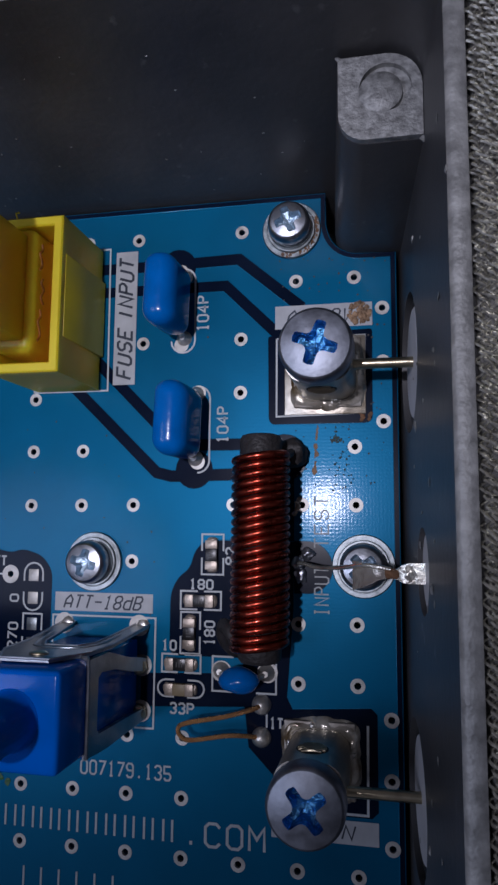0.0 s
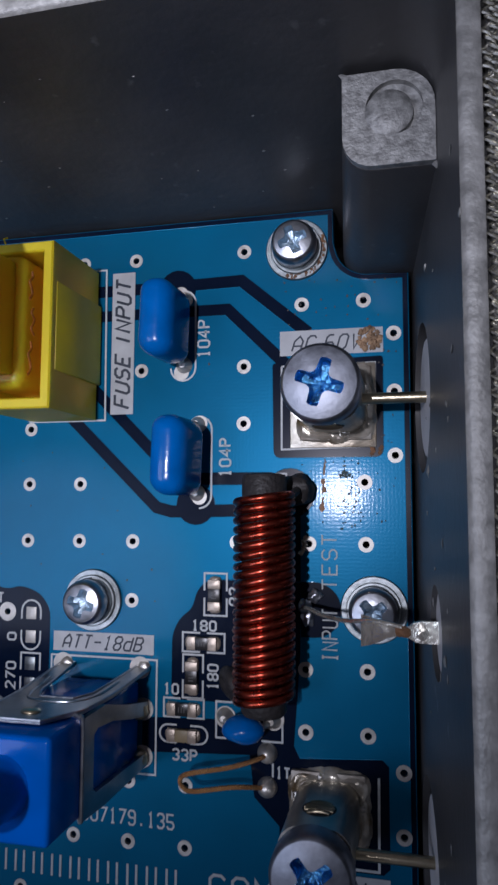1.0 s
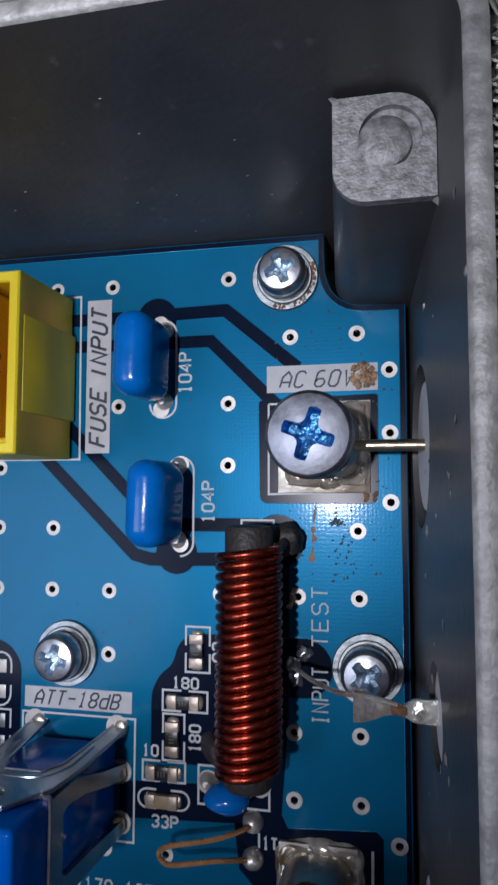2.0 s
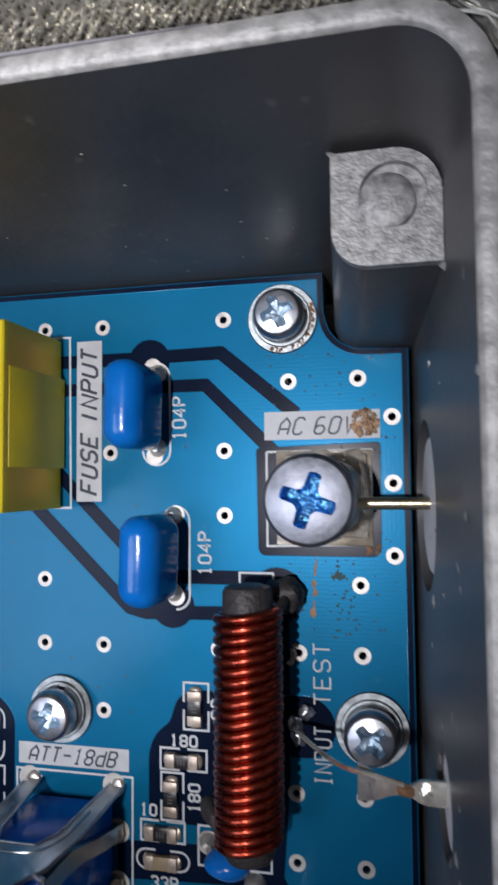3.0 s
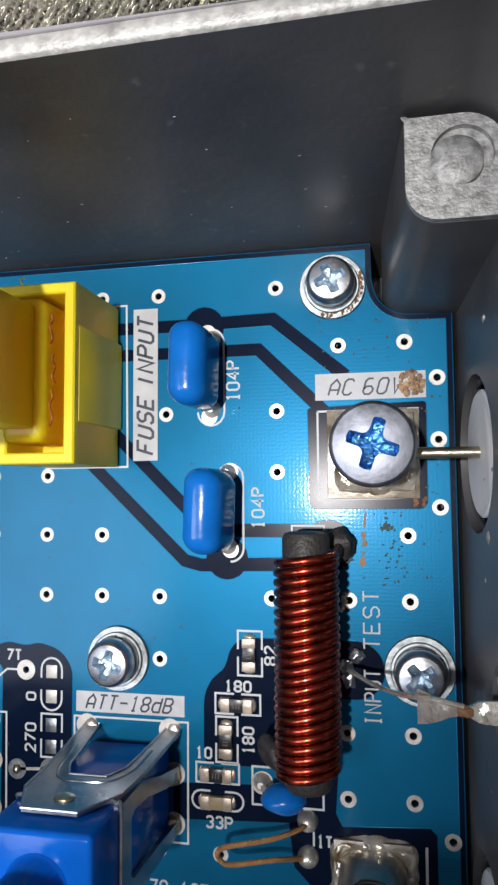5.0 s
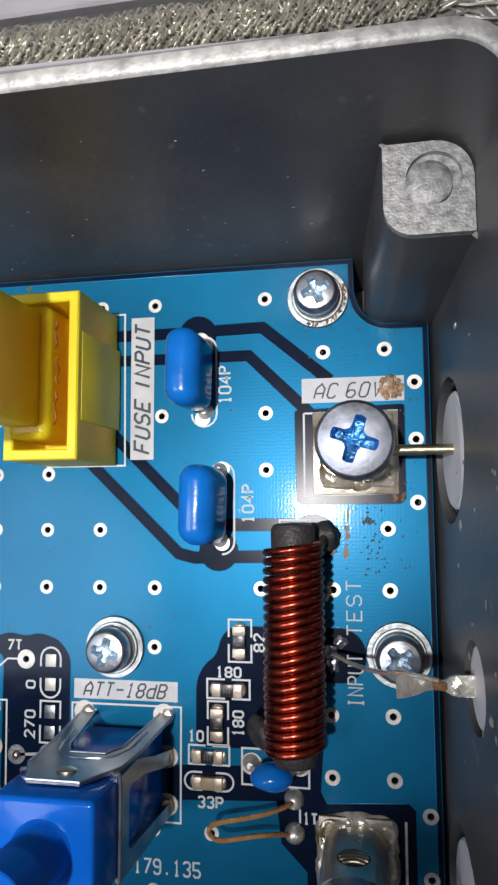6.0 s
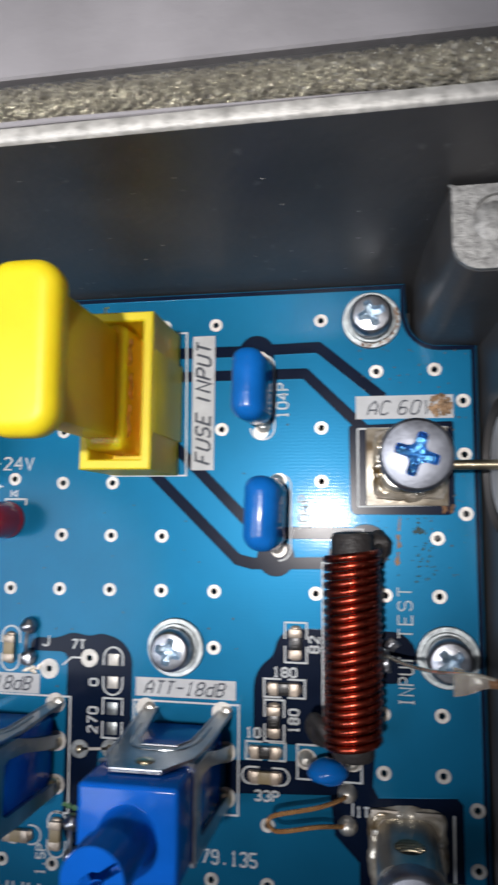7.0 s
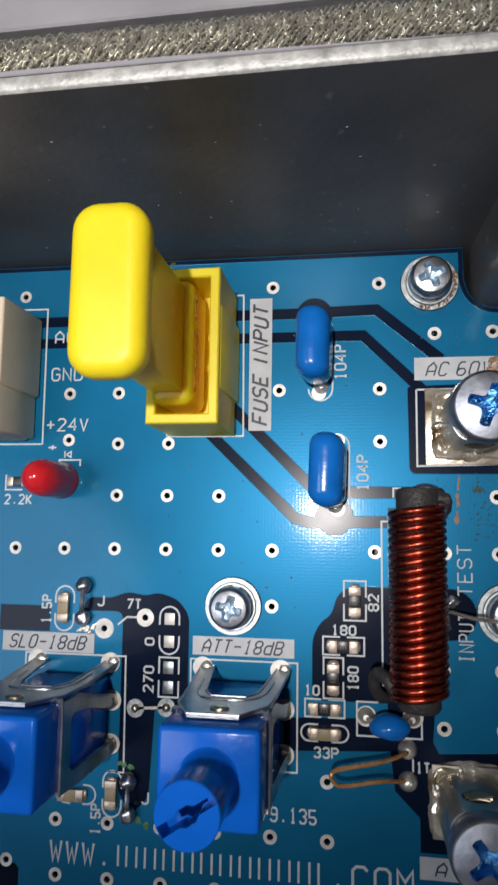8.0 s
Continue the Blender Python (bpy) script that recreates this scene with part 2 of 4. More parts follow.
def stroke(points, w, z0=0.0, z1=0.02, bm=None):
    """A flat band of width w along a line."""
    own = bmesh.new()
    p = [Vector((*q, 0)) for q in points]
    pairs = []
    for k, q in enumerate(p):
        da = (q - p[k - 1]).normalized() if k else (p[1] - q).normalized()
        db = (p[k + 1] - q).normalized() if k < len(p) - 1 else da
        d = (da + db).normalized()
        wide = w / 2 / max(0.5, d.dot(da))
        s = Vector((-d.y, d.x, 0)) * wide
        pairs.append([own.verts.new((*(q + o).to_2d(), z)) for o in (s, -s) for z in (z0, z1)])
    for a, b in zip(pairs, pairs[1:]):
        for i, j in ((0, 1), (1, 3), (3, 2), (2, 0)):
            own.faces.new((a[i], a[j], b[j], b[i]))
    own.faces.new([pairs[0][i] for i in (0, 2, 3, 1)])
    own.faces.new([pairs[-1][i] for i in (0, 1, 3, 2)])
    return join(bm, own)


def blob(x, y, z, rx, ry, rz, seed=0, rough=0.15, sub=2, bm=None):
    own = bmesh.new()
    bmesh.ops.create_icosphere(own, subdivisions=sub, radius=1)
    for v in own.verts:
        k = 1 + rough * 2 * noise.noise(v.co * 1.6 + Vector((seed * 3.1, seed * 1.7, 0)))
        v.co = Vector((x + v.co.x * rx * k, y + v.co.y * ry * k, z + v.co.z * rz * k))
    return join(bm, own)


def letters(string, x0, x1, y0, y1, mat, parent, z=0.03, turn=0, lean=0.0, fat=0.0):
    """Printed words that fill the box x0..x1, y0..y1 of the plan; turn 90: read from below upwards."""
    c = bpy.data.curves.new("lettering", "FONT")
    c.body, c.size, c.shear, c.offset, c.resolution_u = string, 1.0, lean, fat, 3
    scratch = bpy.data.objects.new("scratch", c)
    me = bpy.data.meshes.new_from_object(scratch)
    bpy.data.objects.remove(scratch)
    bpy.data.curves.remove(c)
    xs, ys = [v.co.x for v in me.vertices], [v.co.y for v in me.vertices]
    wide, high = (x1 - x0, y1 - y0) if not turn else (y1 - y0, x1 - x0)
    for v in me.vertices:
        u, w = (v.co.x - min(xs)) / (max(xs) - min(xs)) * wide, (v.co.y - min(ys)) / (max(ys) - min(ys)) * high
        v.co = (x0 + u, y0 + w, z) if not turn else (x1 - w, y0 + u, z)
        v.co *= MM
    me.materials.clear()
    me.materials.append(mat)
    return part("lettering", me, mat, parent)


# the board's one-line lettering: strokes on a grid 4 wide and 6 high
GLYPHS = {
    "0": "103041453616050110", "1": "152620 1030", "2": "05163645440040", "3": "0516364544334241301001 2333", "4": "30360242", "5": "460603334241301001", "7": "064610",
    "8": "13040516364544331302011030414233", "9": "0110304145361605041343", "A": "0004264440 0242", "C": "4536160501103041", "D": "00063645413000", "E": "46060040 0333",
    "G": "453616050110304143 2343", "I": "1636 2620 1030", "J": "4641301001", "K": "0006 4602 1340", "M": "0006234640", "N": "00064046", "O": "103041453616050110",
    "P": "00063645443303", "S": "453616050413334241301001", "T": "0646 2620", "U": "060110304146", "V": "062046", "W": "0610243046", "+": "2125 0343", ".": "2021",
    "F": "000646 0333", "B": "00063645443342413000 0333", "L": "060040", "i": "2620", "-": "0343", "d": "46401001031444", "6": "0213334241301001051636", " ": "",
}


def printed(string, x0, x1, y0, y1, w, parent, turn=0, mat=None, base=0.0, lean=0.0):
    own = bmesh.new()
    starts = [0.0]
    for ch in string:
        starts.append(starts[-1] + (3.0 if ch == " " else 6.0))
    wide = starts[-1] - 2.0
    lx, ly = (x1 - x0, y1 - y0) if not turn else (y1 - y0, x1 - x0)
    lift = base + 0.036
    for k, ch in enumerate(string):
        for run in GLYPHS[ch].split():
            pts = []
            for i in range(0, len(run), 2):
                v = int(run[i + 1]) / 6 * ly
                u = (starts[k] + int(run[i])) / wide * (lx - lean * ly) + lean * v
                pts.append((x0 + u, y0 + v) if not turn else (x1 - v, y0 + u))
            lift += 0.0002
            stroke(pts, w, base, lift, own)
    return part("lettering", own, mat or SILK, parent)


# ---------------------------------------------------------------- the bench and the box
RIM_Z, DRAFT = 25.0, 0.078
bench = part("bench_top", box(-800, 800, -500, 500, -38, -10, 3), BENCH, None)
tagged(bench, "plain grey bench top under the open metal box", "bench", kind="structure")


def inner_line(lo, hi):
    """Points (x, y, nx, ny) of the box's inner foot line: along the back wall, round the corner and down the side wall."""
    pts = [(x, 40.25, 0.0, 1.0) for x in np.linspace(lo, 0.2, 60)]
    for k in range(1, 12):
        a = radians(90 - 90 * k / 12)
        pts.append((0.25 + 1.2 * math.cos(a), 39.05 + 1.2 * math.sin(a), math.cos(a), math.sin(a)))
    return pts + [(1.45, y, 1.0, 0.0) for y in np.linspace(39.05, hi, 60)]


def sweep(pts, profile, bm=None):
    own = bmesh.new()
    loops = [[own.verts.new((x + nx * o, y + ny * o, z)) for o, z in profile] for x, y, nx, ny in pts]
    n = len(profile)
    for a, b in zip(loops, loops[1:]):
        for q in range(n):
            own.faces.new((a[q], a[(q + 1) % n], b[(q + 1) % n], b[q]))
    own.faces.new(loops[0][::-1]), own.faces.new(loops[-1])
    return join(bm, own)


LEFT, FRONT = -110.0, -75.0
line = inner_line(LEFT, FRONT)
EDGE_Z = RIM_Z - 0.25
wall_profile = [(-0.62, -8.0), (DRAFT * EDGE_Z, EDGE_Z), (3.05, EDGE_Z), (3.05, RIM_Z - 1.5), (6.0, RIM_Z - 1.5), (6.0, -8.0)]
back = part("wall_back", sweep([p for p in line if p[1] > 39.04], wall_profile), PAINT, None)
tagged(back, "dark grey painted inner wall of the cast metal box", "wall", kind="structure")


def side_wall():
    """The side wall, leaning outwards, with the three round connector openings through it."""
    outline = [(39.05, -8.0), (39.05, EDGE_Z), (FRONT, EDGE_Z), (FRONT, -8.0)]
    holes = [circle(22.6, 5.0, 5.6, 28), circle(6.6, 11.3, 3.0, 24), circle(-10.4, 5.0, 5.6, 28)]
    bm = plate(outline, holes, 0.0, 1.1)
    for v in bm.verts:
        y, z, o = v.co.x, v.co.y, 1.1 - v.co.z
        v.co = (1.45 + DRAFT * z + o, y, z)
    return bm


side = part("wall_side", side_wall(), PAINT, None)
skin = sweep([(1.45, y, 1.0, 0.0) for y in (39.05, FRONT)], [(3.3, -8.0), (3.3, RIM_Z - 1.5), (6.0, RIM_Z - 1.5), (6.0, -8.0)])
part("outer_skin", skin, PAINT, side)
tagged(side, "dark grey painted side wall with three round connector openings", "wall", kind="structure")
front = part("wall_front", box(LEFT, 5.65, FRONT - 4, FRONT, -8, RIM_Z - 0.6), PAINT, None)
tagged(front, "dark grey painted wall closing the box", "wall", kind="structure")
left = part("wall_left", box(LEFT - 4, LEFT, FRONT - 4, 46.25, -8, RIM_Z - 0.6), PAINT, None)
tagged(left, "dark grey painted wall closing the box", "wall", kind="structure")
floor = part("floor", box(LEFT - 4, 7.5, FRONT - 4, 46.25, -10, -8), PAINT, None)
tagged(floor, "dark grey painted floor of the metal box", "floor", kind="structure")

D = DRAFT * RIM_Z
lip = thing("trim", label="bare metal sealing lip with a groove round the box", category="rim", kind="structure")
part("lip", sweep(line, [(D - 0.02, EDGE_Z + 0.004), (D + 0.06, RIM_Z - 0.12), (D + 0.25, RIM_Z), (D + 0.95, RIM_Z), (D + 1.1, RIM_Z - 0.1), (D + 1.1, EDGE_Z + 0.004)]), RIM, lip, "worn bare aluminium lip")
tapering = [(x, 40.25 + (D + 1.1) * (1 - w), 0.0, w) for x, w in ((x, min(1.0, max(0.05, (-6 - x) / 22))) for x in np.linspace(LEFT, -7, 60))]
part("ledge", sweep(tapering, [(D + 1.12, RIM_Z - 0.7), (D + 1.16, RIM_Z - 0.06), (D + 1.22, RIM_Z), (D + 1.5, RIM_Z), (D + 1.56, RIM_Z - 0.08), (D + 1.56, RIM_Z - 0.7)]), FLANGE, lip, "pale coated ledge behind the lip")
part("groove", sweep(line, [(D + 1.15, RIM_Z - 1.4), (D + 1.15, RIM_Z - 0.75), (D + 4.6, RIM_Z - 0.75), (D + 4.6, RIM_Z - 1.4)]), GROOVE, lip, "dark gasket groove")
part("flange", sweep(line, [(D + 4.5, RIM_Z - 1.4), (D + 4.5, RIM_Z - 0.15), (D + 4.65, RIM_Z), (D + 16, RIM_Z), (D + 16, RIM_Z - 1.4)]), FLANGE, lip, "pale coated outer flange")


def gasket_mesh():
    """Knitted wire: wavy strands side by side that cross over one another."""
    run = [p for p in inner_line(-64, -40)]
    dense = []
    for a, b in zip(run, run[1:]):
        n = max(1, int(math.hypot(b[0] - a[0], b[1] - a[1]) / 0.125))
        dense += [tuple(a[i] + (b[i] - a[i]) * k / n for i in range(4)) for k in range(n)]
    strands = []
    for strand in range(15):
        s, pts = 0.0, []
        base = D + 1.4 + 0.165 * strand
        crown = 0.5 * (1 - ((strand - 7.0) / 8.2) ** 2)
        for k, (x, y, nx, ny) in enumerate(dense):
            if k:
                s += math.hypot(x - dense[k - 1][0], y - dense[k - 1][1])
            wob = 0.8 * noise.noise(Vector((s * 0.6, strand * 1.7, 1.3)))
            ph = 2 * math.pi * s / 0.92 + (math.pi if strand % 2 else 0) + 2.2 * wob
            o = base + 0.27 * math.sin(ph) + 0.18 * wob
            pts.append((x + nx * o, y + ny * o, RIM_Z - 0.45 + crown + 0.16 * math.cos(ph) + 0.16 * wob))
        strands.append(tube(pts, 0.082, 5))
    return strands


gasket = thing("mesh_gasket", label="knitted metal wire sealing gasket lying in the rim groove", category="gasket")
for strand_bm in gasket_mesh():
    part("wire_strand", strand_bm, MESHWIRE, gasket, "shiny knitted wire strand")
part("core", sweep(inner_line(-64, -40), [(D + 1.3, RIM_Z - 0.74), (D + 1.4, RIM_Z - 0.45), (D + 2.0, RIM_Z - 0.12), (D + 2.9, RIM_Z - 0.12), (D + 3.6, RIM_Z - 0.45), (D + 3.7, RIM_Z - 0.74)]), COREGREY, gasket, "dull grey gasket core")

# corner post of the casting
post = thing("corner_post", 0, 38, -8, label="cast grey metal corner post with a round ejector mark on its raw top", category="post", kind="structure")


def post_outline(grow):
    x0, x1, y0, y1 = -2.85 - grow * 1.5, 2.75 + grow * 0.4, 35.1 - grow, 41.15 + grow * 0.4
    out = [(x0, y1)]
    out += circle(x1 - 2.4, y1 - 2.4, 2.4, 8, 90, 0)
    out += [(x1, y0)]
    out += circle(x0 + 1.9, y0 + 1.9, 1.9, 6, 270, 180)
    return [(x, y - 38) for x, y in out]


def post_body():
    own = bmesh.new()
    loops = [[own.verts.new((x, y, z + 8)) for x, y in post_outline(g)] for g, z in ((1.05, -8), (1.0, 0.0), (0.06, 15.8), (0.0, 16.2))]
    n = len(loops[0])
    for a, b in zip(loops, loops[1:]):
        for k in range(n):
            own.faces.new((a[k], a[(k + 1) % n], b[(k + 1) % n], b[k]))
    own.faces.new(loops[-1])
    return own


part("post_body", post_body(), PAINT, post)
top = plate([(x * 0.985, y * 0.985) for x, y in post_outline(0.02)], [circle(0.3, 0.72, 1.72, 28)], 24.17, 24.75)
part("post_top", top, CAST, post, "raw grey cast top")
part("recess_floor", lathe([(1.8, 24.15), (1.8, 24.3)], 24, 0.3, 0.72), CAST, post, "raw grey cast top")
part("ejector_mark", lathe([(1.5, 24.2), (1.46, 24.72), (1.3, 24.84)], 28, -0.02, 0.42), CAST, post, "raised round mark")
part("casting_burr", tube([(-2.7, 3.05, 24.6), (-2.9, 3.15, 24.72), (-3.02, 3.2, 24.7)], [0.2, 0.12, 0.04], 6), CAST, post, "bright casting burr")
part("casting_burr", tube([(2.6, -3.0, 24.6), (2.8, -3.3, 24.6), (2.95, -3.6, 24.5)], [0.2, 0.12, 0.03], 6), CAST, post, "bright casting burr")

# ---------------------------------------------------------------- the circuit board
PITCH = 5.11
board = thing("circuit_board", label="blue printed circuit board with white lettering and plated holes", category="circuit board")

vias = [(-2.7, 31.85), (-7.95, 31.8), (-0.25, 28.9), (-0.25, 24.0), (-0.25, 18.7), (-2.75, 16.5), (-2.7, 11.4), (-7.4, 11.4), (-13.6, 11.4)]
vias += [(-49.1, 36.9), (-28.4, 36.9), (-23.25, 36.85), (-13.05, 36.87)]
vias += [(-43.8, 26.6), (-38.65, 26.6), (-22.55, 26.6), (-13.05, 26.6), (-43.7, 21.9), (-38.55, 21.5), (-33.4, 21.5), (-13.05, 21.6)]
vias += [(-48.8 + 5.14 * k, 11.15 + 0.04 * k) for k in range(6)] + [(-38.5 + 5.11 * k, 16.42) for k in range(3)]
vias += [(-23.08, 6.22), (-2.7, 1.25), (-7.72, 1.15), (-7.72, -3.83), (-2.7, -3.75), (0.05, -6.35), (0.0, -11.2), (0.0, -16.4)]
vias += [(-43.35 + 5.08 * k, -13.97) for k in range(6)] + [(-43.15 + 5.05 * k, -18.85) for k in range(9)]
vias += [(-35.2, 4.8), (-39.25, 3.65), (-23.08, -9.0), (-17.95, -8.95), (-48.1, -17.95)]
vias += [(-53.9 - PITCH * k, y) for k in range(4) for y in (11.2, 16.4, 21.5, -13.97, -18.85)]
vias += [(-43.1 + 5.05 * k, -23.9 - 5.05 * j) for k in range(9) for j in range(4)]

edge = [(LEFT + 0.8, 40.0), (-5.25, 40.0), (-5.25, 37.2)] + circle(-2.1, 37.1, 3.12, 8, 180, 270)[1:] + [(0.95, 33.98), (0.95, FRONT + 0.8), (LEFT + 0.8, FRONT + 0.8)]
part("substrate", plate(edge, [circle(x, y, 0.31, 12) for x, y in vias], -1.6, 0.0), MASK, board)
part("board_edge", plate([(x, y) for x, y in edge], [[(LEFT + 1.6, 39.6), (-5.6, 39.6), (-5.6, 36.6), (-2.6, 33.6), (0.6, 33.6), (0.6, FRONT + 1.4), (LEFT + 1.6, FRONT + 1.4)]], -1.75, -1.62), EDGE, board, "dark cut edge")
ring = mesh_of("via_ring", plate(circle(0, 0, 0.63, 20), [circle(0, 0, 0.30, 12)], -0.25, 0.03), PAD)
for x, y in vias:
    part("via_ring", ring, PAD, board, at=mm_pose(x, y))


layer = [0.012]


def copper_edge(points):
    """The rounded step of the lacquer where the copper ends."""
    return tube([(x, y, -0.088) for x, y in points], 0.1, 10, caps=False)


def dark(points, w):
    layer[0] += 0.0008
    t = part("trace", stroke(points, w, -0.03, layer[0]), BARE, board, "dark gap in the copper")
    p = [Vector((*q, 0)) for q in points]
    for side_sign in (-1, 1):
        run = []
        for k, q in enumerate(p):
            da = (q - p[k - 1]).normalized() if k else (p[1] - q).normalized()
            db = (p[k + 1] - q).normalized() if k < len(p) - 1 else da
            d = (da + db).normalized()
            run.append((q + Vector((-d.y, d.x, 0)) * side_sign * w / 2 / max(0.5, d.dot(da))).to_2d())
        part("copper_edge", copper_edge(run), MASK, t)


def rounded(points, most=0.8):
    """The outline with its corners rounded off."""
    out, p = [], [Vector(q) for q in points]
    for k, q in enumerate(p):
        a, b = p[k - 1] - q, p[(k + 1) % len(p)] - q
        s, e = q + a.normalized() * min(most, 0.45 * a.length), q + b.normalized() * min(most, 0.45 * b.length)
        for f in (0.0, 0.25, 0.5, 0.75, 1.0):
            out.append(tuple((1 - f) ** 2 * s + 2 * f * (1 - f) * q + f * f * e))
    return out


def dark_area(points, holes=()):
    layer[0] += 0.0008
    t = part("trace", plate(points, holes, -0.03, layer[0]), BARE, board, "dark gap in the copper")
    part("copper_edge", copper_edge(list(points) + list(points[:1])), MASK, t)


dark([(-48, 34.1), (-20.8, 34.15), (-13.3, 34.3), (-7.4, 29.3)], 1.05)
dark_area(circle(-19.2, 33.9, 1.75, 20))
dark([(-48, 31.85), (-14.55, 31.8), (-9.0, 26.3)], 1.0)
dark([(-28.5, 26.4), (-19.4, 17.3)], 1.05)
dark([(-31.2, 24.3), (-20.9, 14.35), (-19.5, 14.0), (-12.5, 14.15)], 1.05)
dark_area(circle(-17.3, 14.6, 1.75, 20))
dark([(-17.5, 16.85), (-10.5, 16.85)], 1.05)
dark_area(rounded([(-10.5, 26.75), (-1.15, 27.05), (-1.2, 18.95), (-1.6, 18.6), (-10.1, 18.6), (-10.4, 19.0)], 0.3))
dark_area(circle(-9.0, 15.6, 2.1, 24))
dark_area([(-16.0, 8.25), (-8.1, 8.25), (-8.1, 15.4), (-12.3, 15.4), (-12.3, 8.3)][:4] + [(-12.4, 15.4), (-12.4, 8.3)])
dark_area(rounded([(-17.5, 5.7), (-17.1, 7.3), (-16.1, 8.2), (-12.2, 8.22), (-12.2, -1.9), (-19.3, -1.95), (-19.3, 3.5), (-18.6, 4.9)]))
dark_area([(-12.58, 8.2), (-8.1, 8.2), (-8.15, 2.3), (-8.7, -5.0), (-8.2, -5.95), (-1.6, -5.5), (-1.1, -6.0), (-1.1, -13.7), (-1.6, -14.2), (-9.9, -14.2), (-9.9, -11.4), (-12.0, -9.3), (-12.4, -6.0), (-21.9, -6.5), (-21.9, -3.6), (-12.58, -3.2)])
dark_area(circle(-7.0, 6.0, 2.25, 24, 90, -90) + [(-8.1, 3.75), (-8.1, 8.25)])
dark_area(rounded([(-41.5, 5.3), (-41.0, 6.6), (-38.6, 6.5), (-37.0, 7.2), (-35.2, 6.8), (-34.0, 7.2), (-32.0, 6.6), (-30.9, 5.2), (-30.9, -3.0), (-34.0, -3.2), (-34.4, -11.5), (-36.0, -13.0), (-37.4, -11.0), (-37.4, 5.3)]), [circle(-35.2, 4.8, 0.33, 12)])
dark_area([(-50, 5.6), (-44.8, 5.6), (-44.8, 3.2), (-50, 3.2)])
# the bare margin along the cut edge
dark([(LEFT + 2, 39.8), (-5.46, 39.8), (-5.46, 37.0)] + [(x - 0.15, y - 0.15) for x, y in circle(-2.1, 37.1, 3.12, 8, 180, 270)[1:]] + [(0.74, 33.78), (0.74, FRONT + 2)], 0.4)
dark_area([(-52.5, -18.2), (-47.2, -18.2), (-46.8, -18.6), (-46.8, -24), (-52.5, -24)])


def silk(points, w=0.16, closed=False):
    part("silkscreen", stroke(points + points[:1] if closed else points, w, 0.0, 0.04), SILK, board)


def bracket_box(x0, x1, y0, y1, gap=0.3, turn=False):
    """A printed part outline, open in the middle of its long sides."""
    if turn:
        m = (y0 + y1) / 2
        silk([(x0, m + gap), (x0, y1), (x1, y1), (x1, m + gap)])
        silk([(x0, m - gap), (x0, y0), (x1, y0), (x1, m - gap)])
    else:
        m = (x0 + x1) / 2
        silk([(m - gap, y0), (x0, y0), (x0, y1), (m - gap, y1)])
        silk([(m + gap, y0), (x1, y0), (x1, y1), (m + gap, y1)])


def stadium(x0, x1, y0, y1):
    if x1 - x0 > y1 - y0:
        r = (y1 - y0) / 2
        m = (x0 + x1) / 2
        silk([(m + 0.6, y1)] + circle(x1 - r, y0 + r, r, 8, 90, -90) + [(m + 0.6, y0)])
        silk([(m - 0.6, y1)] + circle(x0 + r, y0 + r, r, 8, 90, 270) + [(m - 0.6, y0)])
    else:
        r = (x1 - x0) / 2
        m = (y0 + y1) / 2
        silk([(x0, m + 0.5)] + circle(x0 + r, y1 - r, r, 8, 180, 0) + [(x1, m + 0.5)])
        silk([(x0, m - 0.5)] + circle(x0 + r, y0 + r, r, 8, 180, 360) + [(x1, m - 0.5)])


# outlines printed round the parts
silk([(-33.6, 22.2), (-26.0, 22.2), (-26.15, 36.2), (-33.6, 36.2)], closed=True)
silk([(-46.5, 21.5), (-46.6, 35.5), (-60, 35.6)])
silk([(-46.5, 21.5), (-60, 21.5)])
silk([(-30.6, -8.35), (-30.65, 1.2), (-20.65, 1.2), (-20.65, -8.35), (-22.4, -8.35)])
silk([(-47.1, -9.4), (-47.1, 1.13), (-37.0, 1.13), (-36.85, -9.4), (-38.4, -9.4)])
silk(circle(-18.6, 32.6, 1.1, 8, 90, 0) + circle(-18.6, 26.7, 1.15, 8, 0, -180))
silk(circle(-17.0, 21.2, 1.1, 8, 180, 0) + circle(-17.0, 15.4, 1.1, 8, 0, -90))
bracket_box(-16.43, -14.45, 5.2, 8.75, turn=True)
bracket_box(-18.33, -14.62, 2.1, 3.7)
bracket_box(-18.28, -16.5, -1.75, 1.85, turn=True)
bracket_box(-19.95, -16.4, -3.4, -1.85)
stadium(-20.3, -16.05, -5.5, -4.05)
stadium(-33.75, -31.85, 1.5, 5.9)
bracket_box(-33.7, -31.8, -2.4, 1.2, turn=True)
silk([(-13.4, -1.87), (-15.3, -1.87), (-15.3, -4.8), (-13.2, -4.8)])
silk([(-10.6, -1.87), (-9.65, -1.87), (-9.65, -4.8), (-11.4, -4.8)])
silk([(-10.45, -6.5), (-10.45, -7.6)])
stadium(-44.3, -42.4, 3.3, 7.55)
stadium(-38.8, -37.0, -13.4, -9.3)
stadium(-43.2, -39.5, -12.45, -10.75)
silk([(-37.9, 4.05), (-37.0, 4.8), (-35.8, 4.8)])
silk([(-11.9, 16.4), (-11.9, 17.25), (-9.3, 17.25), (-9.3, 16.6)])
silk([(-13.0, -0.5), (-13.0, 14.2), (-12.4, 14.2)])
silk([(-44.6, 19.3), (-44.6, 19.9), (-42.4, 19.9), (-42.4, 19.3)])
silk([(-50.2, 18.4), (-50.2, 16.9), (-48.4, 16.9)])
silk([(-9.7, 26.45), (-1.8, 26.5), (-1.9, 19.5), (-9.7, 19.3)], closed=True)
silk([(-1.9, -6.9), (-1.95, -14.0), (-4.2, -14.0)], 0.2)


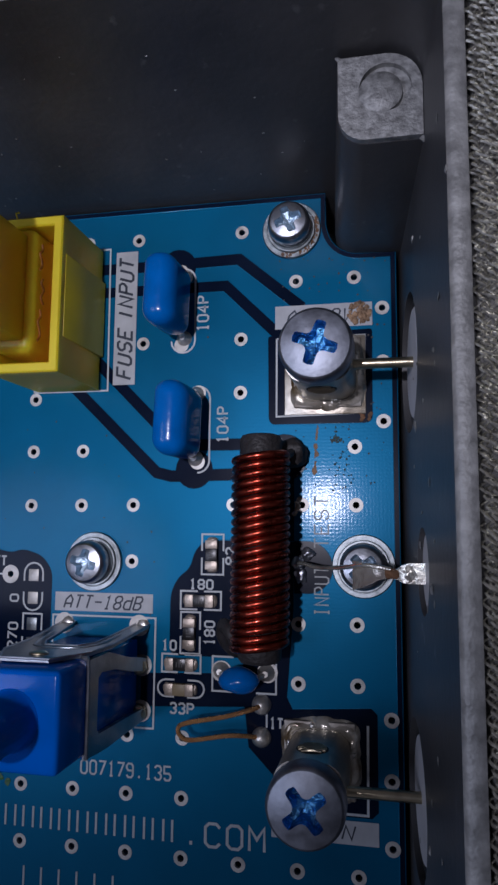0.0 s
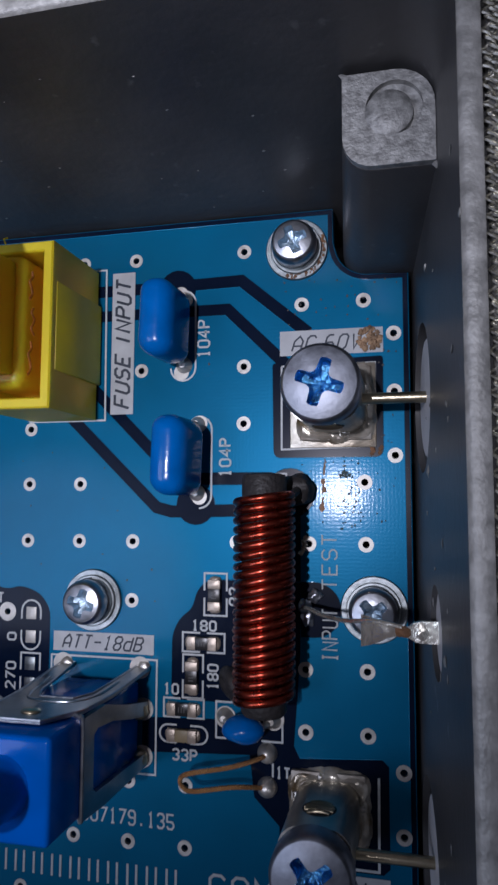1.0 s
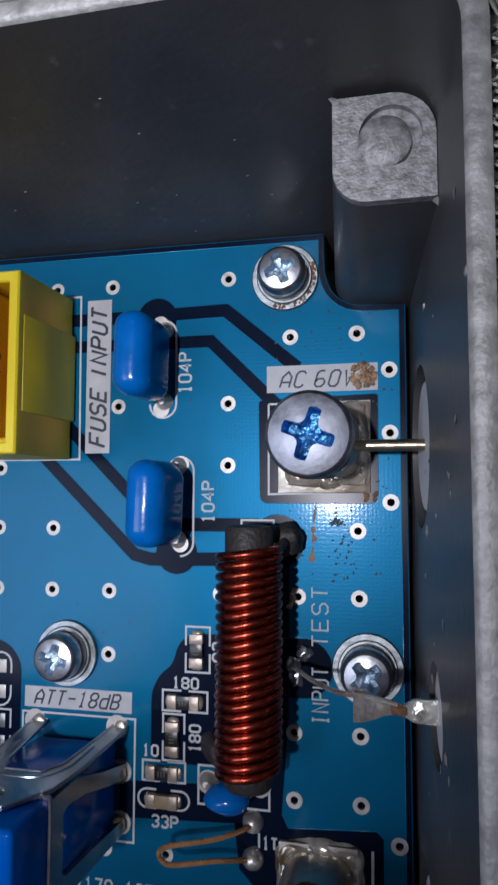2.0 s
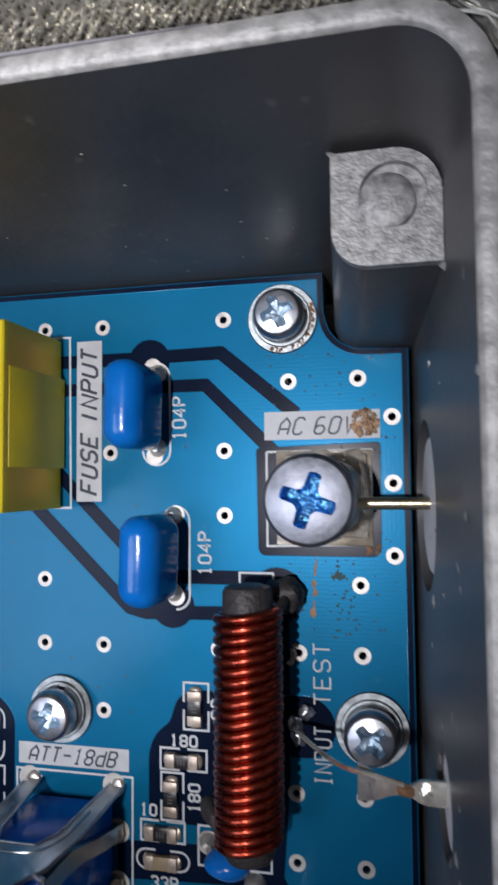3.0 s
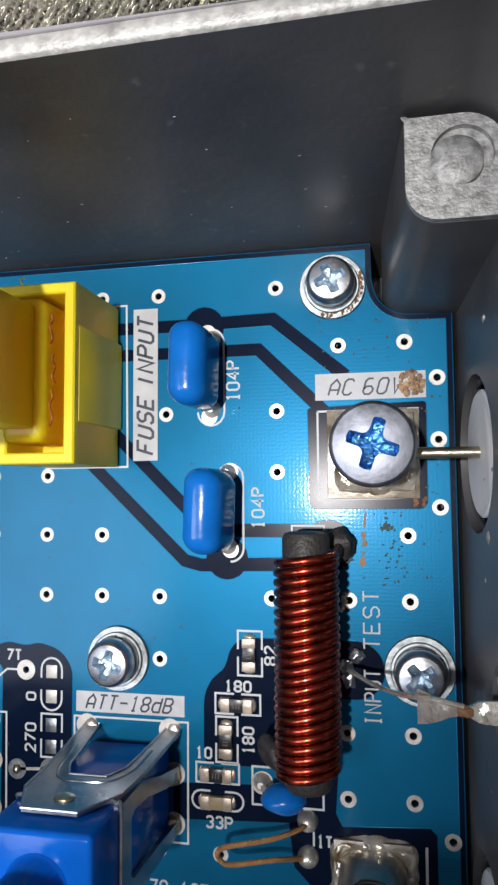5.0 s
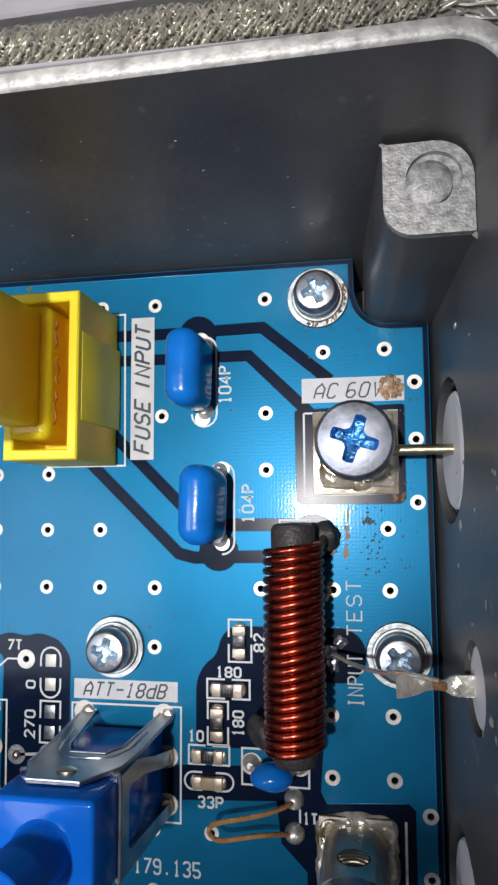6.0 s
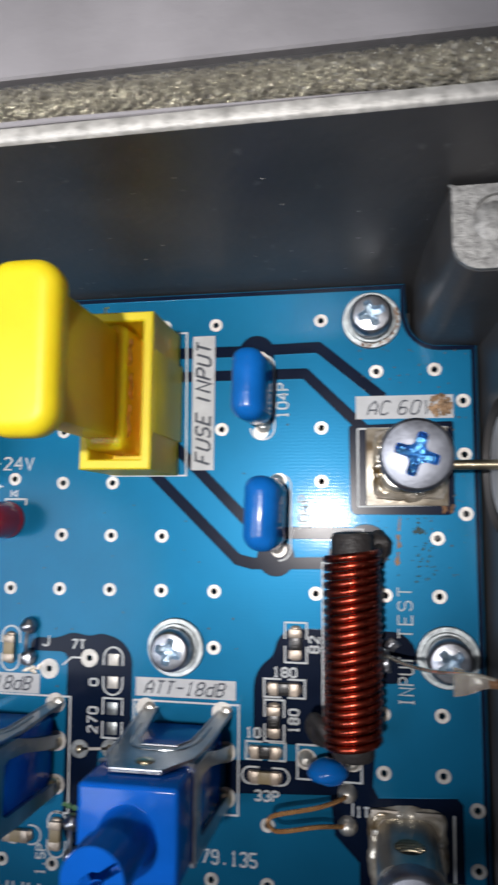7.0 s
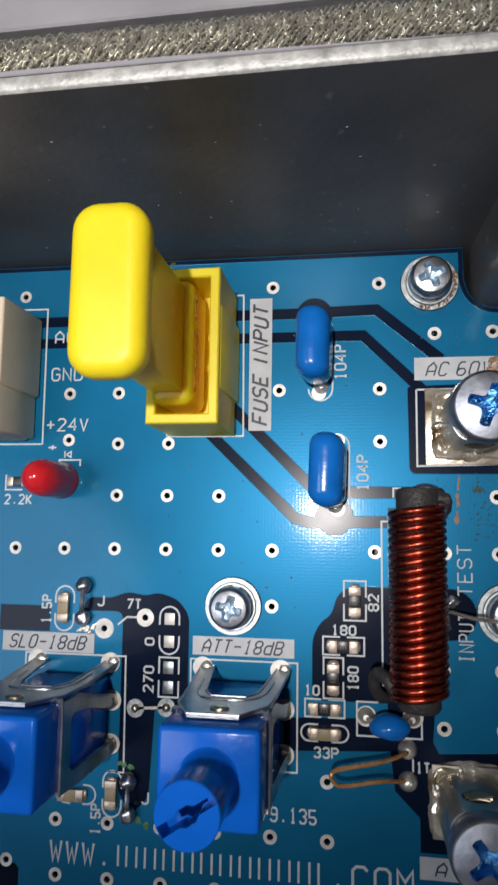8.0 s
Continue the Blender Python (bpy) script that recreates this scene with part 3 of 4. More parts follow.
def label(x0, x1, y0, y1, string, turn=0, tx=0.8, ty=0.3):
    part("printed_label", plate([(x0, y0), (x1, y0), (x1, y1), (x0, y1)], (), 0.0, 0.045), LABEL, board, "white printed label field")
    if string:
        a, b = (tx, ty) if not turn else (ty, tx)
        printed(string, x0 + a, x1 - a, y0 + b, y1 - b, 0.24 if turn else 0.16, board, turn, INK, 0.03, 0.3)


label(-25.5, -23.3, 22.7, 35.8, "FUSE iNPUT", 90, 0.55, 0.42)
label(-30.5, -20.95, 1.6, 3.3, "ATT-18dB", 0, 0.9, 0.28)
label(-49.6, -40.2, 1.26, 3.1, "SLO-18dB", 0, 0.7, 0.32)
label(-9.85, -1.12, 27.35, 29.5, "", 0)
printed("AC 60V", -8.8, -2.8, 27.75, 29.0, 0.15, board, 0, INK, 0.03, 0.3)
label(-10.0, -1.1, -16.35, -14.5, "", 0)
printed("A", -8.7, -7.6, -16.0, -14.9, 0.14, board, 0, INK, 0.03, 0.3)
printed("N", -4.1, -3.0, -15.95, -14.9, 0.14, board, 0, INK, 0.03, 0.3)
for string, x0, x1, y0, y1, turn in (
    ("104P", -17.25, -16.2, 27.6, 30.9, 90), ("104P", -15.15, -14.2, 17.05, 20.3, 90), ("82", -14.2, -13.35, 6.15, 7.55, 90), ("180", -17.5, -15.4, 3.92, 4.7, 0),
    ("180", -16.05, -15.2, -0.9, 1.1, 90), ("10", -19.95, -18.7, -1.5, -0.7, 0), ("33P", -19.1, -17.0, -6.9, -6.05, 0), ("1T", -10.15, -9.05, -7.6, -6.8, 0),
    ("7T", -37.0, -35.7, 5.6, 6.45, 0), ("0", -35.1, -34.3, 2.3, 2.9, 90), ("270", -35.15, -34.25, -2.0, 0.3, 90), ("J", -40.0, -39.4, 5.8, 6.75, 0),
    ("J", -35.0, -34.4, -12.0, -11.0, 0), ("1.5P", -45.65, -44.75, 4.0, 6.6, 90), ("1.5P", -39.85, -39.0, -15.0, -12.4, 90),
):
    printed(string, x0, x1, y0, y1, 0.17, board, turn)
for string, x0, x1, y0, y1, turn in (
    ("+24V", -46.1, -41.8, 22.85, 24.05, 0), ("GND", -45.8, -42.6, 28.0, 29.25, 0), ("AC", -45.6, -43.5, 31.9, 33.1, 0), ("+", -45.8, -45.0, 20.8, 21.5, 0),
    ("2.2K", -50.2, -47.4, 15.5, 16.4, 0), ("INPUT", -6.3, -5.1, 1.95, 6.1, 90), ("TEST", -6.3, -5.1, 7.7, 12.15, 90), ("007179.135", -27.35, -18.95, -12.6, -11.45, 0),
):
    printed(string, x0, x1, y0, y1, 0.13 if turn else 0.16, board, turn)
# the maker's web address and a further line: plain bars
printed("WWW.", -43.7, -37.9, -17.65, -15.85, 0.24, board)
printed(".COM", -17.65, -10.6, -17.65, -15.8, 0.24, board)
for k in range(11):
    for x in (-37.2 + 1.76 * k, -36.4 + 1.76 * k):
        part("print_bar", plate([(x, -17.6), (x + 0.2, -17.6), (x + 0.2, -15.8), (x, -15.8)], (), 0.0, 0.04), SILK, board, "white printed bar")
for k in range(6):
    x = -32.6 + 1.7 * k
    part("print_bar", plate([(x, -22.6), (x + 0.18, -22.6), (x + 0.18, -20.9), (x, -20.9)], (), 0.0, 0.04), SILK, board, "white printed bar")


def pad(x, y, r=0.95, hole=0.0, mat=None):
    part("solder_pad", plate(circle(x, y, r, 20), [circle(x, y, hole, 12)] if hole else (), 0.0, 0.05), mat or PAD, board, "tinned solder pad")


for x in (-29.5, -22.2, -45.9, -38.5):
    pad(x, 0.5, 0.95)
for x in (-21.85, -38.25):
    pad(x, -2.95), pad(x, -6.9)
pad(-35.2, 4.8, 0.85, 0.31), pad(-39.25, 3.65, 0.95, 0.31), pad(-35.9, -3.55, 0.85, 0, WASHER), pad(-32.9, -3.35, 0.85, 0, WASHER)
for x, y in ((-35.9, -3.55), (-32.9, -3.35)):
    part("solder_dot", blob(x, y, 0.1, 0.4, 0.4, 0.3, int(x), 0.15, 2), BRASS, board, "brassy solder dot")
pad(-18.75, 26.3, 0.7), pad(-17.0, 15.3, 0.7), pad(-18.9, 33.4, 0.7), pad(-17.0, 21.7, 0.7), pad(-14.5, -3.1, 0.9), pad(-10.4, -3.0, 0.9)
part("solder_pad", stroke([(-35.9, -3.55), (-32.9, -3.35)], 0.25, 0, 0.05), PAD, board, "tinned solder pad")
# the two lower pads have the shade beside the pot put into a darker metal
for y0, y1 in ((4.2, 5.3), (2.1, 3.2), (-0.3, 0.85), (-2.1, -0.95)):
    part("solder_pad", box(-33.3, -32.3, y0, y1, 0.0, 0.07, 0.03), PAD if y0 > 1 else WASHER, board, "bare rectangular solder pad")

# ---------------------------------------------------------------- screws
def cross(arm, half, seg_r=0.0):
    a, h = arm, half
    f = 0.2 * arm
    quarter = [(a * 0.96, -h * 0.75), (a, 0.0), (a * 0.96, h * 0.75), (a * 0.9, h * 0.92), (h + f, h), (h + f * 0.35, h + f * 0.35), (h, h + f), (h * 0.92, a * 0.9)]
    out = []
    for k in range(4):
        c, s = ((1, 0), (0, 1), (-1, 0), (0, -1))[k]
        out += [(x * c - y * s, x * s + y * c) for x, y in quarter]
    return out


def dome(r):
    return 0.12 * r


def screw_head(r, z0, high, arm, half, flat):
    """A pan head with a cross recess: the rim as turned rings, its top face, flat times as wide, pierced by the cross."""
    e = 1 - flat
    bm = lathe([(r * 0.97, z0), (r, z0 + 0.12), (r, z0 + high * (1 - 2.4 * e)), (r * (1 - 0.25 * e), z0 + high * (1 - 1.1 * e)), (r * (1 - 0.62 * e), z0 + high * (1 - 0.3 * e)), (r * flat, z0 + high)], 40, cap_top=False)
    face = bmesh.new()
    edges = []
    for loop in (circle(0, 0, r * flat, 40), cross(arm, half)):
        vs = [face.verts.new((x, y, 0)) for x, y in loop]
        edges += [face.edges.new((a, b)) for a, b in zip(vs, vs[1:] + vs[:1])]
    bmesh.ops.triangle_fill(face, edges=edges, use_beauty=True)
    bmesh.ops.subdivide_edges(face, edges=face.edges[:], cuts=3, use_grid_fill=True)
    for v in face.verts:
        v.co.z = z0 + high + dome(r) * (1 - (v.co.x ** 2 + v.co.y ** 2) / (r * flat) ** 2)
    return join(bm, face)


def recess(z_top, r, arm, half, deep, flat):
    own = bmesh.new()
    hi = [own.verts.new((x, y, z_top + dome(r) * (1 - (x * x + y * y) / (r * flat) ** 2))) for x, y in cross(arm, half)]
    lo = [own.verts.new((x * 0.8, y * 0.8, z_top - deep * (1.0 if math.hypot(x, y) < arm * 0.75 else 0.7))) for x, y in cross(arm, half)]
    n = len(hi)
    for k in range(n):
        own.faces.new((hi[k], hi[(k + 1) % n], lo[(k + 1) % n], lo[k]))
    tip = own.verts.new((0, 0, z_top - deep * 1.15))
    for k in range(n):
        own.faces.new((lo[k], lo[(k + 1) % n], tip))
    return own


def square_coil(r0, r1, z, high, rise, a0, a1, steps=44):
    """A split ring of rectangular section that climbs a little."""
    own = bmesh.new()
    loops = []
    for k in range(steps + 1):
        f = k / steps
        a = a0 + (a1 - a0) * f
        loops.append([own.verts.new((r * math.cos(a), r * math.sin(a), z + rise * f + h)) for r, h in ((r0, 0), (r1, 0), (r1, high * 0.8), (r1 - 0.08, high), (r0, high))])
    for a, b in zip(loops, loops[1:]):
        for q in range(5):
            own.faces.new((a[q], a[(q + 1) % 5], b[(q + 1) % 5], b[q]))
    own.faces.new(loops[0][::-1]), own.faces.new(loops[-1])
    return own


def board_bolt(x, y, turn, label_text):
    t = thing("board_screw", x, y, 0, turn, label_text, "screw", "screws that hold the board")
    part("flat_washer", lathe([(2.7, 0.0), (2.7, 0.2), (2.62, 0.3), (2.3, 0.3), (2.28, 0.24), (1.2, 0.24)], 48), WASHER, t, "flat washer")
    part("inner_washer", lathe([(2.22, 0.2), (2.22, 0.44), (2.15, 0.52), (1.2, 0.52)], 48), WASHER, t, "second flat washer")
    part("spring_washer", square_coil(1.2, 2.0, 0.54, 0.46, 0.14, 0.25, 6.15), WASHER, t, "split spring washer")
    part("head", screw_head(1.92, 1.12, 1.4, 1.25, 0.4, 0.82), ZINC, t)
    part("cross_recess", recess(2.52, 1.92, 1.25, 0.4, 0.8, 0.82), PALEBLUE, t, "cross recess")
    return t


board_bolt(-8.35, 36.65, 20, "zinc cross-head screw with washers and a rusty edge")
board_bolt(-26.7, 6.15, 75, "zinc cross-head screw with spring washer in the blue board")
board_bolt(-2.1, 6.2, 40, "zinc cross-head screw with washers below the solder tag")

# ---------------------------------------------------------------- screw terminals
def terminal(x, y, turn, land, label_text):
    t = thing("screw_terminal", x, y, 0, 0, label_text, "terminal", "screw terminals")
    if land:
        part("solder_land", box(-3.85, 3.35, -3.7, 3.4, 0.0, 0.16, 0.07), land, t, "stained tinned land")
    part("base_plate", box(-3.0, 3.0, -3.1, 3.1, 0.0, 0.45, 0.12), PLATE, t, "tinned base plate")
    own = box(-2.55, 2.55, -2.5, 2.5, 0.5, 8.6)
    up = [e for e in own.edges if abs(e.verts[0].co.z - e.verts[1].co.z) > 5]
    bmesh.ops.bevel(own, geom=up, offset=1.5, segments=5, profile=0.5, affect="EDGES")
    part("clamp_block", own, CLAMP, t, "plated clamping block")
    for s in (1, -1):
        # no bore is cut: a flat disc carries the hole's inner shade as near-black colour
        own = lathe([(1.25, 0.0), (1.25, 0.06)], 24)
        for v in own.verts:
            v.co = (v.co.x, s * (2.46 + v.co.z), 5.6 + v.co.y)
        part("hole_shade", own, GROOVE, t, "dark disc for the shaded threaded side hole")
        for k in range(5):
            z = 4.75 + 0.42 * k
            w = math.sqrt(max(0.1, 1.2 ** 2 - (z - 5.6) ** 2)) * 0.92
            bow = [(w * q, s * (2.53 + 0.07 * (1 - q * q)), z - 0.12 * (1 - q * q)) for q in (-1, -0.6, -0.2, 0.2, 0.6, 1)]
            part("thread_ridge", tube(bow, 0.11, 6), BRASS, t, "thread ridge")
    part("head", screw_head(2.85, 8.75, 1.9, 1.75, 0.45, 0.90), HEADZINC, t, "domed zinc screw head")
    part("cross_recess", recess(10.65, 2.85, 1.75, 0.45, 1.2, 0.90), BLUEZINC, t, "bluish cross recess")
    part("screw_shank", lathe([(1.5, 8.2), (1.5, 8.8)], 20), ZINC, t)
    seed = int(abs(x * 7 + y))
    random.seed(seed)
    own = bmesh.new()
    rings = []
    for scale_q, z, rough_z in ((0.80, 0.5, 0.0), (0.90, 0.62, 0.22), (1.0, 0.5, 0.3), (1.08, 0.2, 0.1), (1.13, -0.02, 0.0)):
        loop = []
        for k in range(72):
            a = 2 * math.pi * k / 72
            c, s = math.cos(a), math.sin(a)
            q = 3.0 / (abs(c) ** 6 + abs(s) ** 6) ** (1 / 6) * scale_q
            n = noise.noise(Vector((c * 2.6 + seed, s * 2.6, scale_q * 3)))
            q += (0.32 * n + 0.12 * noise.noise(Vector((c * 8, s * 8 + seed, 2)))) * (scale_q - 0.75) * 3
            loop.append(own.verts.new((q * c, q * s, z + rough_z * noise.noise(Vector((c * 5, s * 5, seed + scale_q))))))
        rings.append(loop)
    for lo, hi in zip(rings, rings[1:]):
        for k in range(72):
            own.faces.new((lo[k], lo[(k + 1) % 72], hi[(k + 1) % 72], hi[k]))
    part("solder_fillet", own, FLUX, t, "cloudy solder and burnt flux")
    for k in range(5):
        a = 2 * math.pi * k / 5 + random.random()
        part("solder_fillet", blob(2.75 * math.cos(a), 2.75 * math.sin(a), 0.55, 0.35, 0.3, 0.14, k + seed, 0.2, 3), CLAMP, t, "bright solder bead")
    return t


terminal(-5.1, 23.1, 15, LAND, "square plated terminal with a large blue-slotted cross-head screw")
terminal(-5.9, -9.8, 40, None, "square plated terminal with cross-head screw and burnt flux")


def turned(ob_list, deg):
    for ob in ob_list:
        ob.matrix_basis = mm_pose(0, 0, 0, 0, 0, deg)


for ob in bpy.data.objects:
    if ob.name.startswith("screw_terminal"):
        turned([c for c in ob.children if c.name.startswith(("head", "cross"))], -18 if ob.location.y > 0 else 38)

for y, z in ((22.7, 5.0), (-10.4, 5.0)):
    pin = part("centre_pin", tube([(-3.4, y, z), (0.0, y, z), (5.2, y, z)], 0.43, 12), BRASS, None)
    tagged(pin, "straight plated connector pin held in the screw terminal", "connector pin", "connector pins")
for y, z, r in ((22.6, 5.0, 4.5), (6.6, 11.3, 2.7), (-10.4, 5.0, 4.5)):
    own = lathe([(r, 0.0), (r, 1.6), (r * 0.96, 1.75)], 36)
    for v in own.verts:
        v.co = (1.45 + DRAFT * z + 2.05 - v.co.z + DRAFT * v.co.x, y + v.co.y, z + v.co.x)
    disc = part("insulator_disc", own, TEFLON, None)
    tagged(disc, "white round insulator in the connector opening of the wall", "insulator", "connector insulators")
    own = bmesh.new()
    tube([(2.1 + DRAFT * (z + r * 1.14 * math.sin(a)), y + r * 1.16 * math.cos(a), z + r * 1.16 * math.sin(a)) for a in np.linspace(0, 2 * math.pi, 40)], 0.22, 6, own, caps=False)
    part("seal_ring", own, GROOVE, disc, "dark sealing ring")

# ---------------------------------------------------------------- tag and tap wire
tag = thing("solder_tag", 0, 6.3, 9.6, label="bent tinned solder tag on the connector pin with a soldered wire", category="solder tag")


def strip(points, thick=0.18):
    """A flat strip from (x, y, z, half width, twist) stations."""
    own = bmesh.new()
    loops = []
    for x, y, z, h, tw in points:
        c, s = math.cos(radians(tw)), math.sin(radians(tw))
        loops.append([own.verts.new((x, y + c * a - s * b, z + s * a + c * b)) for a, b in ((-h, -thick), (h, -thick), (h, thick), (-h, thick))])
    for a, b in zip(loops, loops[1:]):
        for q in range(4):
            own.faces.new((a[q], a[(q + 1) % 4], b[(q + 1) % 4], b[q]))
    own.faces.new(loops[0][::-1]), own.faces.new(loops[-1])
    return own


part("blade", strip([(5.0, 0.1, 0.6, 0.72, 0), (1.4, 0.05, 0.3, 0.72, 4), (1.0, 0.02, 0.2, 0.62, 8), (0.6, -0.02, 0.1, 0.36, 12), (-0.1, -0.05, -0.02, 0.28, 16), (-0.7, -0.08, -0.1, 0.40, 14), (-1.2, -0.12, -0.3, 0.66, 6), (-1.9, -0.2, -0.75, 0.92, -6), (-2.6, -0.3, -1.35, 1.08, -10)], 0.13), TAGTIN, tag)
part("solder_drop", blob(0.3, 0.0, 0.16, 0.55, 0.36, 0.26, 5, 0.2, 3), RUST, tag, "brown burnt flux drop")
part("solder_drop", blob(1.5, 0.1, 0.38, 0.5, 0.5, 0.2, 8, 0.25, 3), TAGTIN, tag, "bright solder drop")
part("tap_wire", tube(smooth_path([(-7.75, -0.1, -8.9), (-7.2, 0.2, -7.2), (-5.6, 0.0, -5.0), (-3.6, 0.2, -2.0), (-1.6, 0.55, -0.2), (0.2, 0.3, 0.2)]), 0.17, 8), TAGTIN, tag, "tinned tap wire")
own = blob(-7.7, 6.3, 0.35, 0.6, 0.6, 0.6, 3, 0.2, 3)
blob(-6.9, 7.2, 0.3, 0.6, 0.5, 0.4, 8, 0.25, 3, own)
blob(-7.5, 5.3, 0.25, 0.5, 0.6, 0.35, 12, 0.25, 3, own)
tagged(part("solder_joint", own, ZINC, None), "lumpy shiny solder joint beside the coil", "solder joint")

# ---------------------------------------------------------------- coil
CX, CZ = -10.2, 4.8
coil_thing = thing("choke_coil", CX, 7.3, 0, label="choke coil of dark red enamelled wire on a ferrite rod", category="coil")
rod = lathe([(1.2, -8.6), (1.55, -8.5), (1.75, -8.2), (1.75, 9.3), (1.58, 9.65), (1.2, 9.78)], 32)
for v in rod.verts:
    v.co = (v.co.x, v.co.z, v.co.y + CZ)
part("ferrite_rod", rod, FERRITE, coil_thing, "dark ferrite rod")
TURNS = 23.0
helix = []
for k in range(int(TURNS * 28) + 1):
    a = 2 * math.pi * k / 28
    wob = 0.05 * noise.noise(Vector((a * 0.11, 0.3, 0.7)))
    tilt = 0.06 + 0.13 * math.sin(math.pi * k / (TURNS * 28))
    xx = -(2.12 + wob) * math.cos(a - math.pi / 2)
    helix.append((xx, -7.5 + 15.65 * k / (TURNS * 28) + wob + tilt * xx, CZ + (2.12 + wob) * math.sin(a - math.pi / 2)))
part("winding", tube(helix, 0.325, 10), ENAMEL, coil_thing, "dark red enamelled copper winding")
part("lead", tube(smooth_path([(2.1, 8.0, CZ), (2.2, 8.5, 2.6), (1.6, 8.5, 1.2), (1.35, 8.4, 0.0)]), 0.36, 8), FERRITE, coil_thing, "dark coated wire end")
part("glue", blob(1.9, 8.5, 1.4, 1.5, 1.4, 1.6, 4, 0.15, 3), FERRITE, coil_thing, "dark glue at the coil end")
loop_pts = [(-1.6, -7.5, 4.9), (-2.6, -6.2, 4.4), (-3.4, -6.0, 3.2), (-3.6, -7.2, 2.2), (-3.0, -8.3, 1.2), (-2.4, -8.6, 0.3)]
part("lead", tube(smooth_path(loop_pts), 0.55, 10), FERRITE, coil_thing, "dark coated wire end")


# ---------------------------------------------------------------- capacitors
def film_cap(x, y, lean, label_text):
    t = thing("film_capacitor", x, y, 0, 0, label_text, "capacitor", "blue film capacitors")
    own = bmesh.new()
    bmesh.ops.create_cube(own, size=1, matrix=Matrix.LocRotScale((0, 0, 3.9), None, (3.0, 6.5, 5.6)))
    bmesh.ops.bevel(own, geom=own.edges[:], offset=1.35, segments=7, profile=0.5, affect="EDGES")
    for v in own.verts:
        v.co.x += lean * v.co.z + 0.1 * math.sin(v.co.y * 1.3)
    part("body", own, CAPBLUE, t)
    for s in (-1, 1):
        part("lead", tube([(0.25, s * 3.0, 0.0), (0.2, s * 2.7, 0.9), (0.1, s * 2.3, 1.6)], 0.28, 8), TIN, t, "tinned lead")
        part("solder_joint", lathe([(0.75, 0.0), (0.5, 0.3), (0.28, 0.75)], 16, 0.25, s * 3.0), TIN, t, "solder cone")
    return t


film_cap(-18.75, 29.9, -0.05, "glossy blue rounded film capacitor on the blue board")
film_cap(-17.45, 18.6, -0.07, "glossy blue rounded film capacitor beside the coil")

disc_cap = thing("disc_capacitor", -12.5, -3.2, 0, label="small glossy blue disc capacitor lying below the coil", category="capacitor")
part("body", blob(0.0, -0.15, 2.0, 1.75, 1.1, 1.3, 2, 0.05, 3), CAPBLUE, disc_cap)
for s in (-1, 1):
    part("lead", tube([(s * 2.0, 0.15, 0.0), (s * 1.7, 0.0, 1.0), (s * 1.2, -0.1, 1.6)], 0.25, 8), TIN, disc_cap, "tinned lead")
    part("solder_joint", lathe([(0.8, 0.0), (0.5, 0.35), (0.26, 0.8)], 16, s * 2.0, 0.15), TIN, disc_cap, "solder cone")

# ---------------------------------------------------------------- hairpin wire
hairpin = thing("wire_loop", -10.9, -7.0, 0, label="hairpin loop of bare copper wire soldered at both ends", category="wire loop")
part("wire", tube(smooth_path([(0, 1.3, 0.3), (-0.4, 1.25, 1.3), (-2.5, 0.75, 2.3), (-5.8, 0.15, 2.8), (-6.55, -0.3, 2.9), (-6.35, -1.0, 2.7), (-5.5, -1.3, 2.5), (-2.6, -0.85, 2.2), (-1.0, -1.0, 1.4), (0, -1.4, 0.3)], 8), 0.2, 8), COPPER, hairpin)
for y in (1.3, -1.4):
    part("solder_joint", lathe([(0.85, 0.0), (0.8, 0.3), (0.55, 0.75), (0.2, 0.95)], 20, 0, y), TIN, hairpin, "round solder dome")


# ---------------------------------------------------------------- chips
def chip(x, y, turn, body, label_text, long=3.1, wide=1.5):
    t = thing("chip_component", x, y, 0, turn, label_text, "chip component", "surface-mount chips")
    cap = 0.29 * long
    part("body", box(-long / 2 + cap - 0.05, long / 2 - cap + 0.05, -wide / 2, wide / 2, 0.05, 0.6, 0.05), body, t)
    for s in (-1, 1):
        part("end_cap", box(min(s * (long / 2 - cap), s * long / 2), max(s * (long / 2 - cap), s * long / 2), -wide / 2 - 0.02, wide / 2 + 0.02, 0.0, 0.63, 0.045), CHIPEND, t, "tinned end")
        part("solder_fillet", blob(s * long / 2, 0, 0.1, 0.28, wide / 2, 0.24, int(x * 3) + s, 0.12), CHIPEND, t, "solder fillet")
    if body is CHIP:
        for q in (-0.24, 0.0, 0.24):
            part("marking", box(q - 0.045, q + 0.045, -0.22, 0.22, 0.59, 0.61), DIM, t, "printed bar")
    return t


chip(-15.45, 6.95, 90, CHIP, "black chip resistor marked in white above the pots", 2.6, 1.05)
chip(-16.5, 2.9, 0, CHIP, "black chip resistor lying between printed brackets", 2.6, 1.05)
chip(-17.4, 0.05, 90, CHIP, "black chip resistor standing lengthwise in its bracket", 2.6, 1.05)
chip(-18.2, -2.65, 0, CHIP, "black chip resistor above the tan chip capacitor", 2.6, 1.05)
chip(-18.2, -4.8, 0, CERAMIC, "tan ceramic chip capacitor with tinned ends", 2.6, 1.0)
chip(-43.35, 5.5, 90, CERAMIC, "tan ceramic chip capacitor near soldered wire jumper", 2.5, 1.05)
chip(-37.9, -11.3, 90, CERAMIC, "tan ceramic chip capacitor below the blue pot", 2.5, 1.05)
chip(-41.8, -11.6, 0, CERAMIC, "tan ceramic chip capacitor partly under the pot", 2.5, 1.05)
chip(-48.7, 17.7, 0, CHIP, "small grey chip component beside the red lamp", 2.1, 0.9)


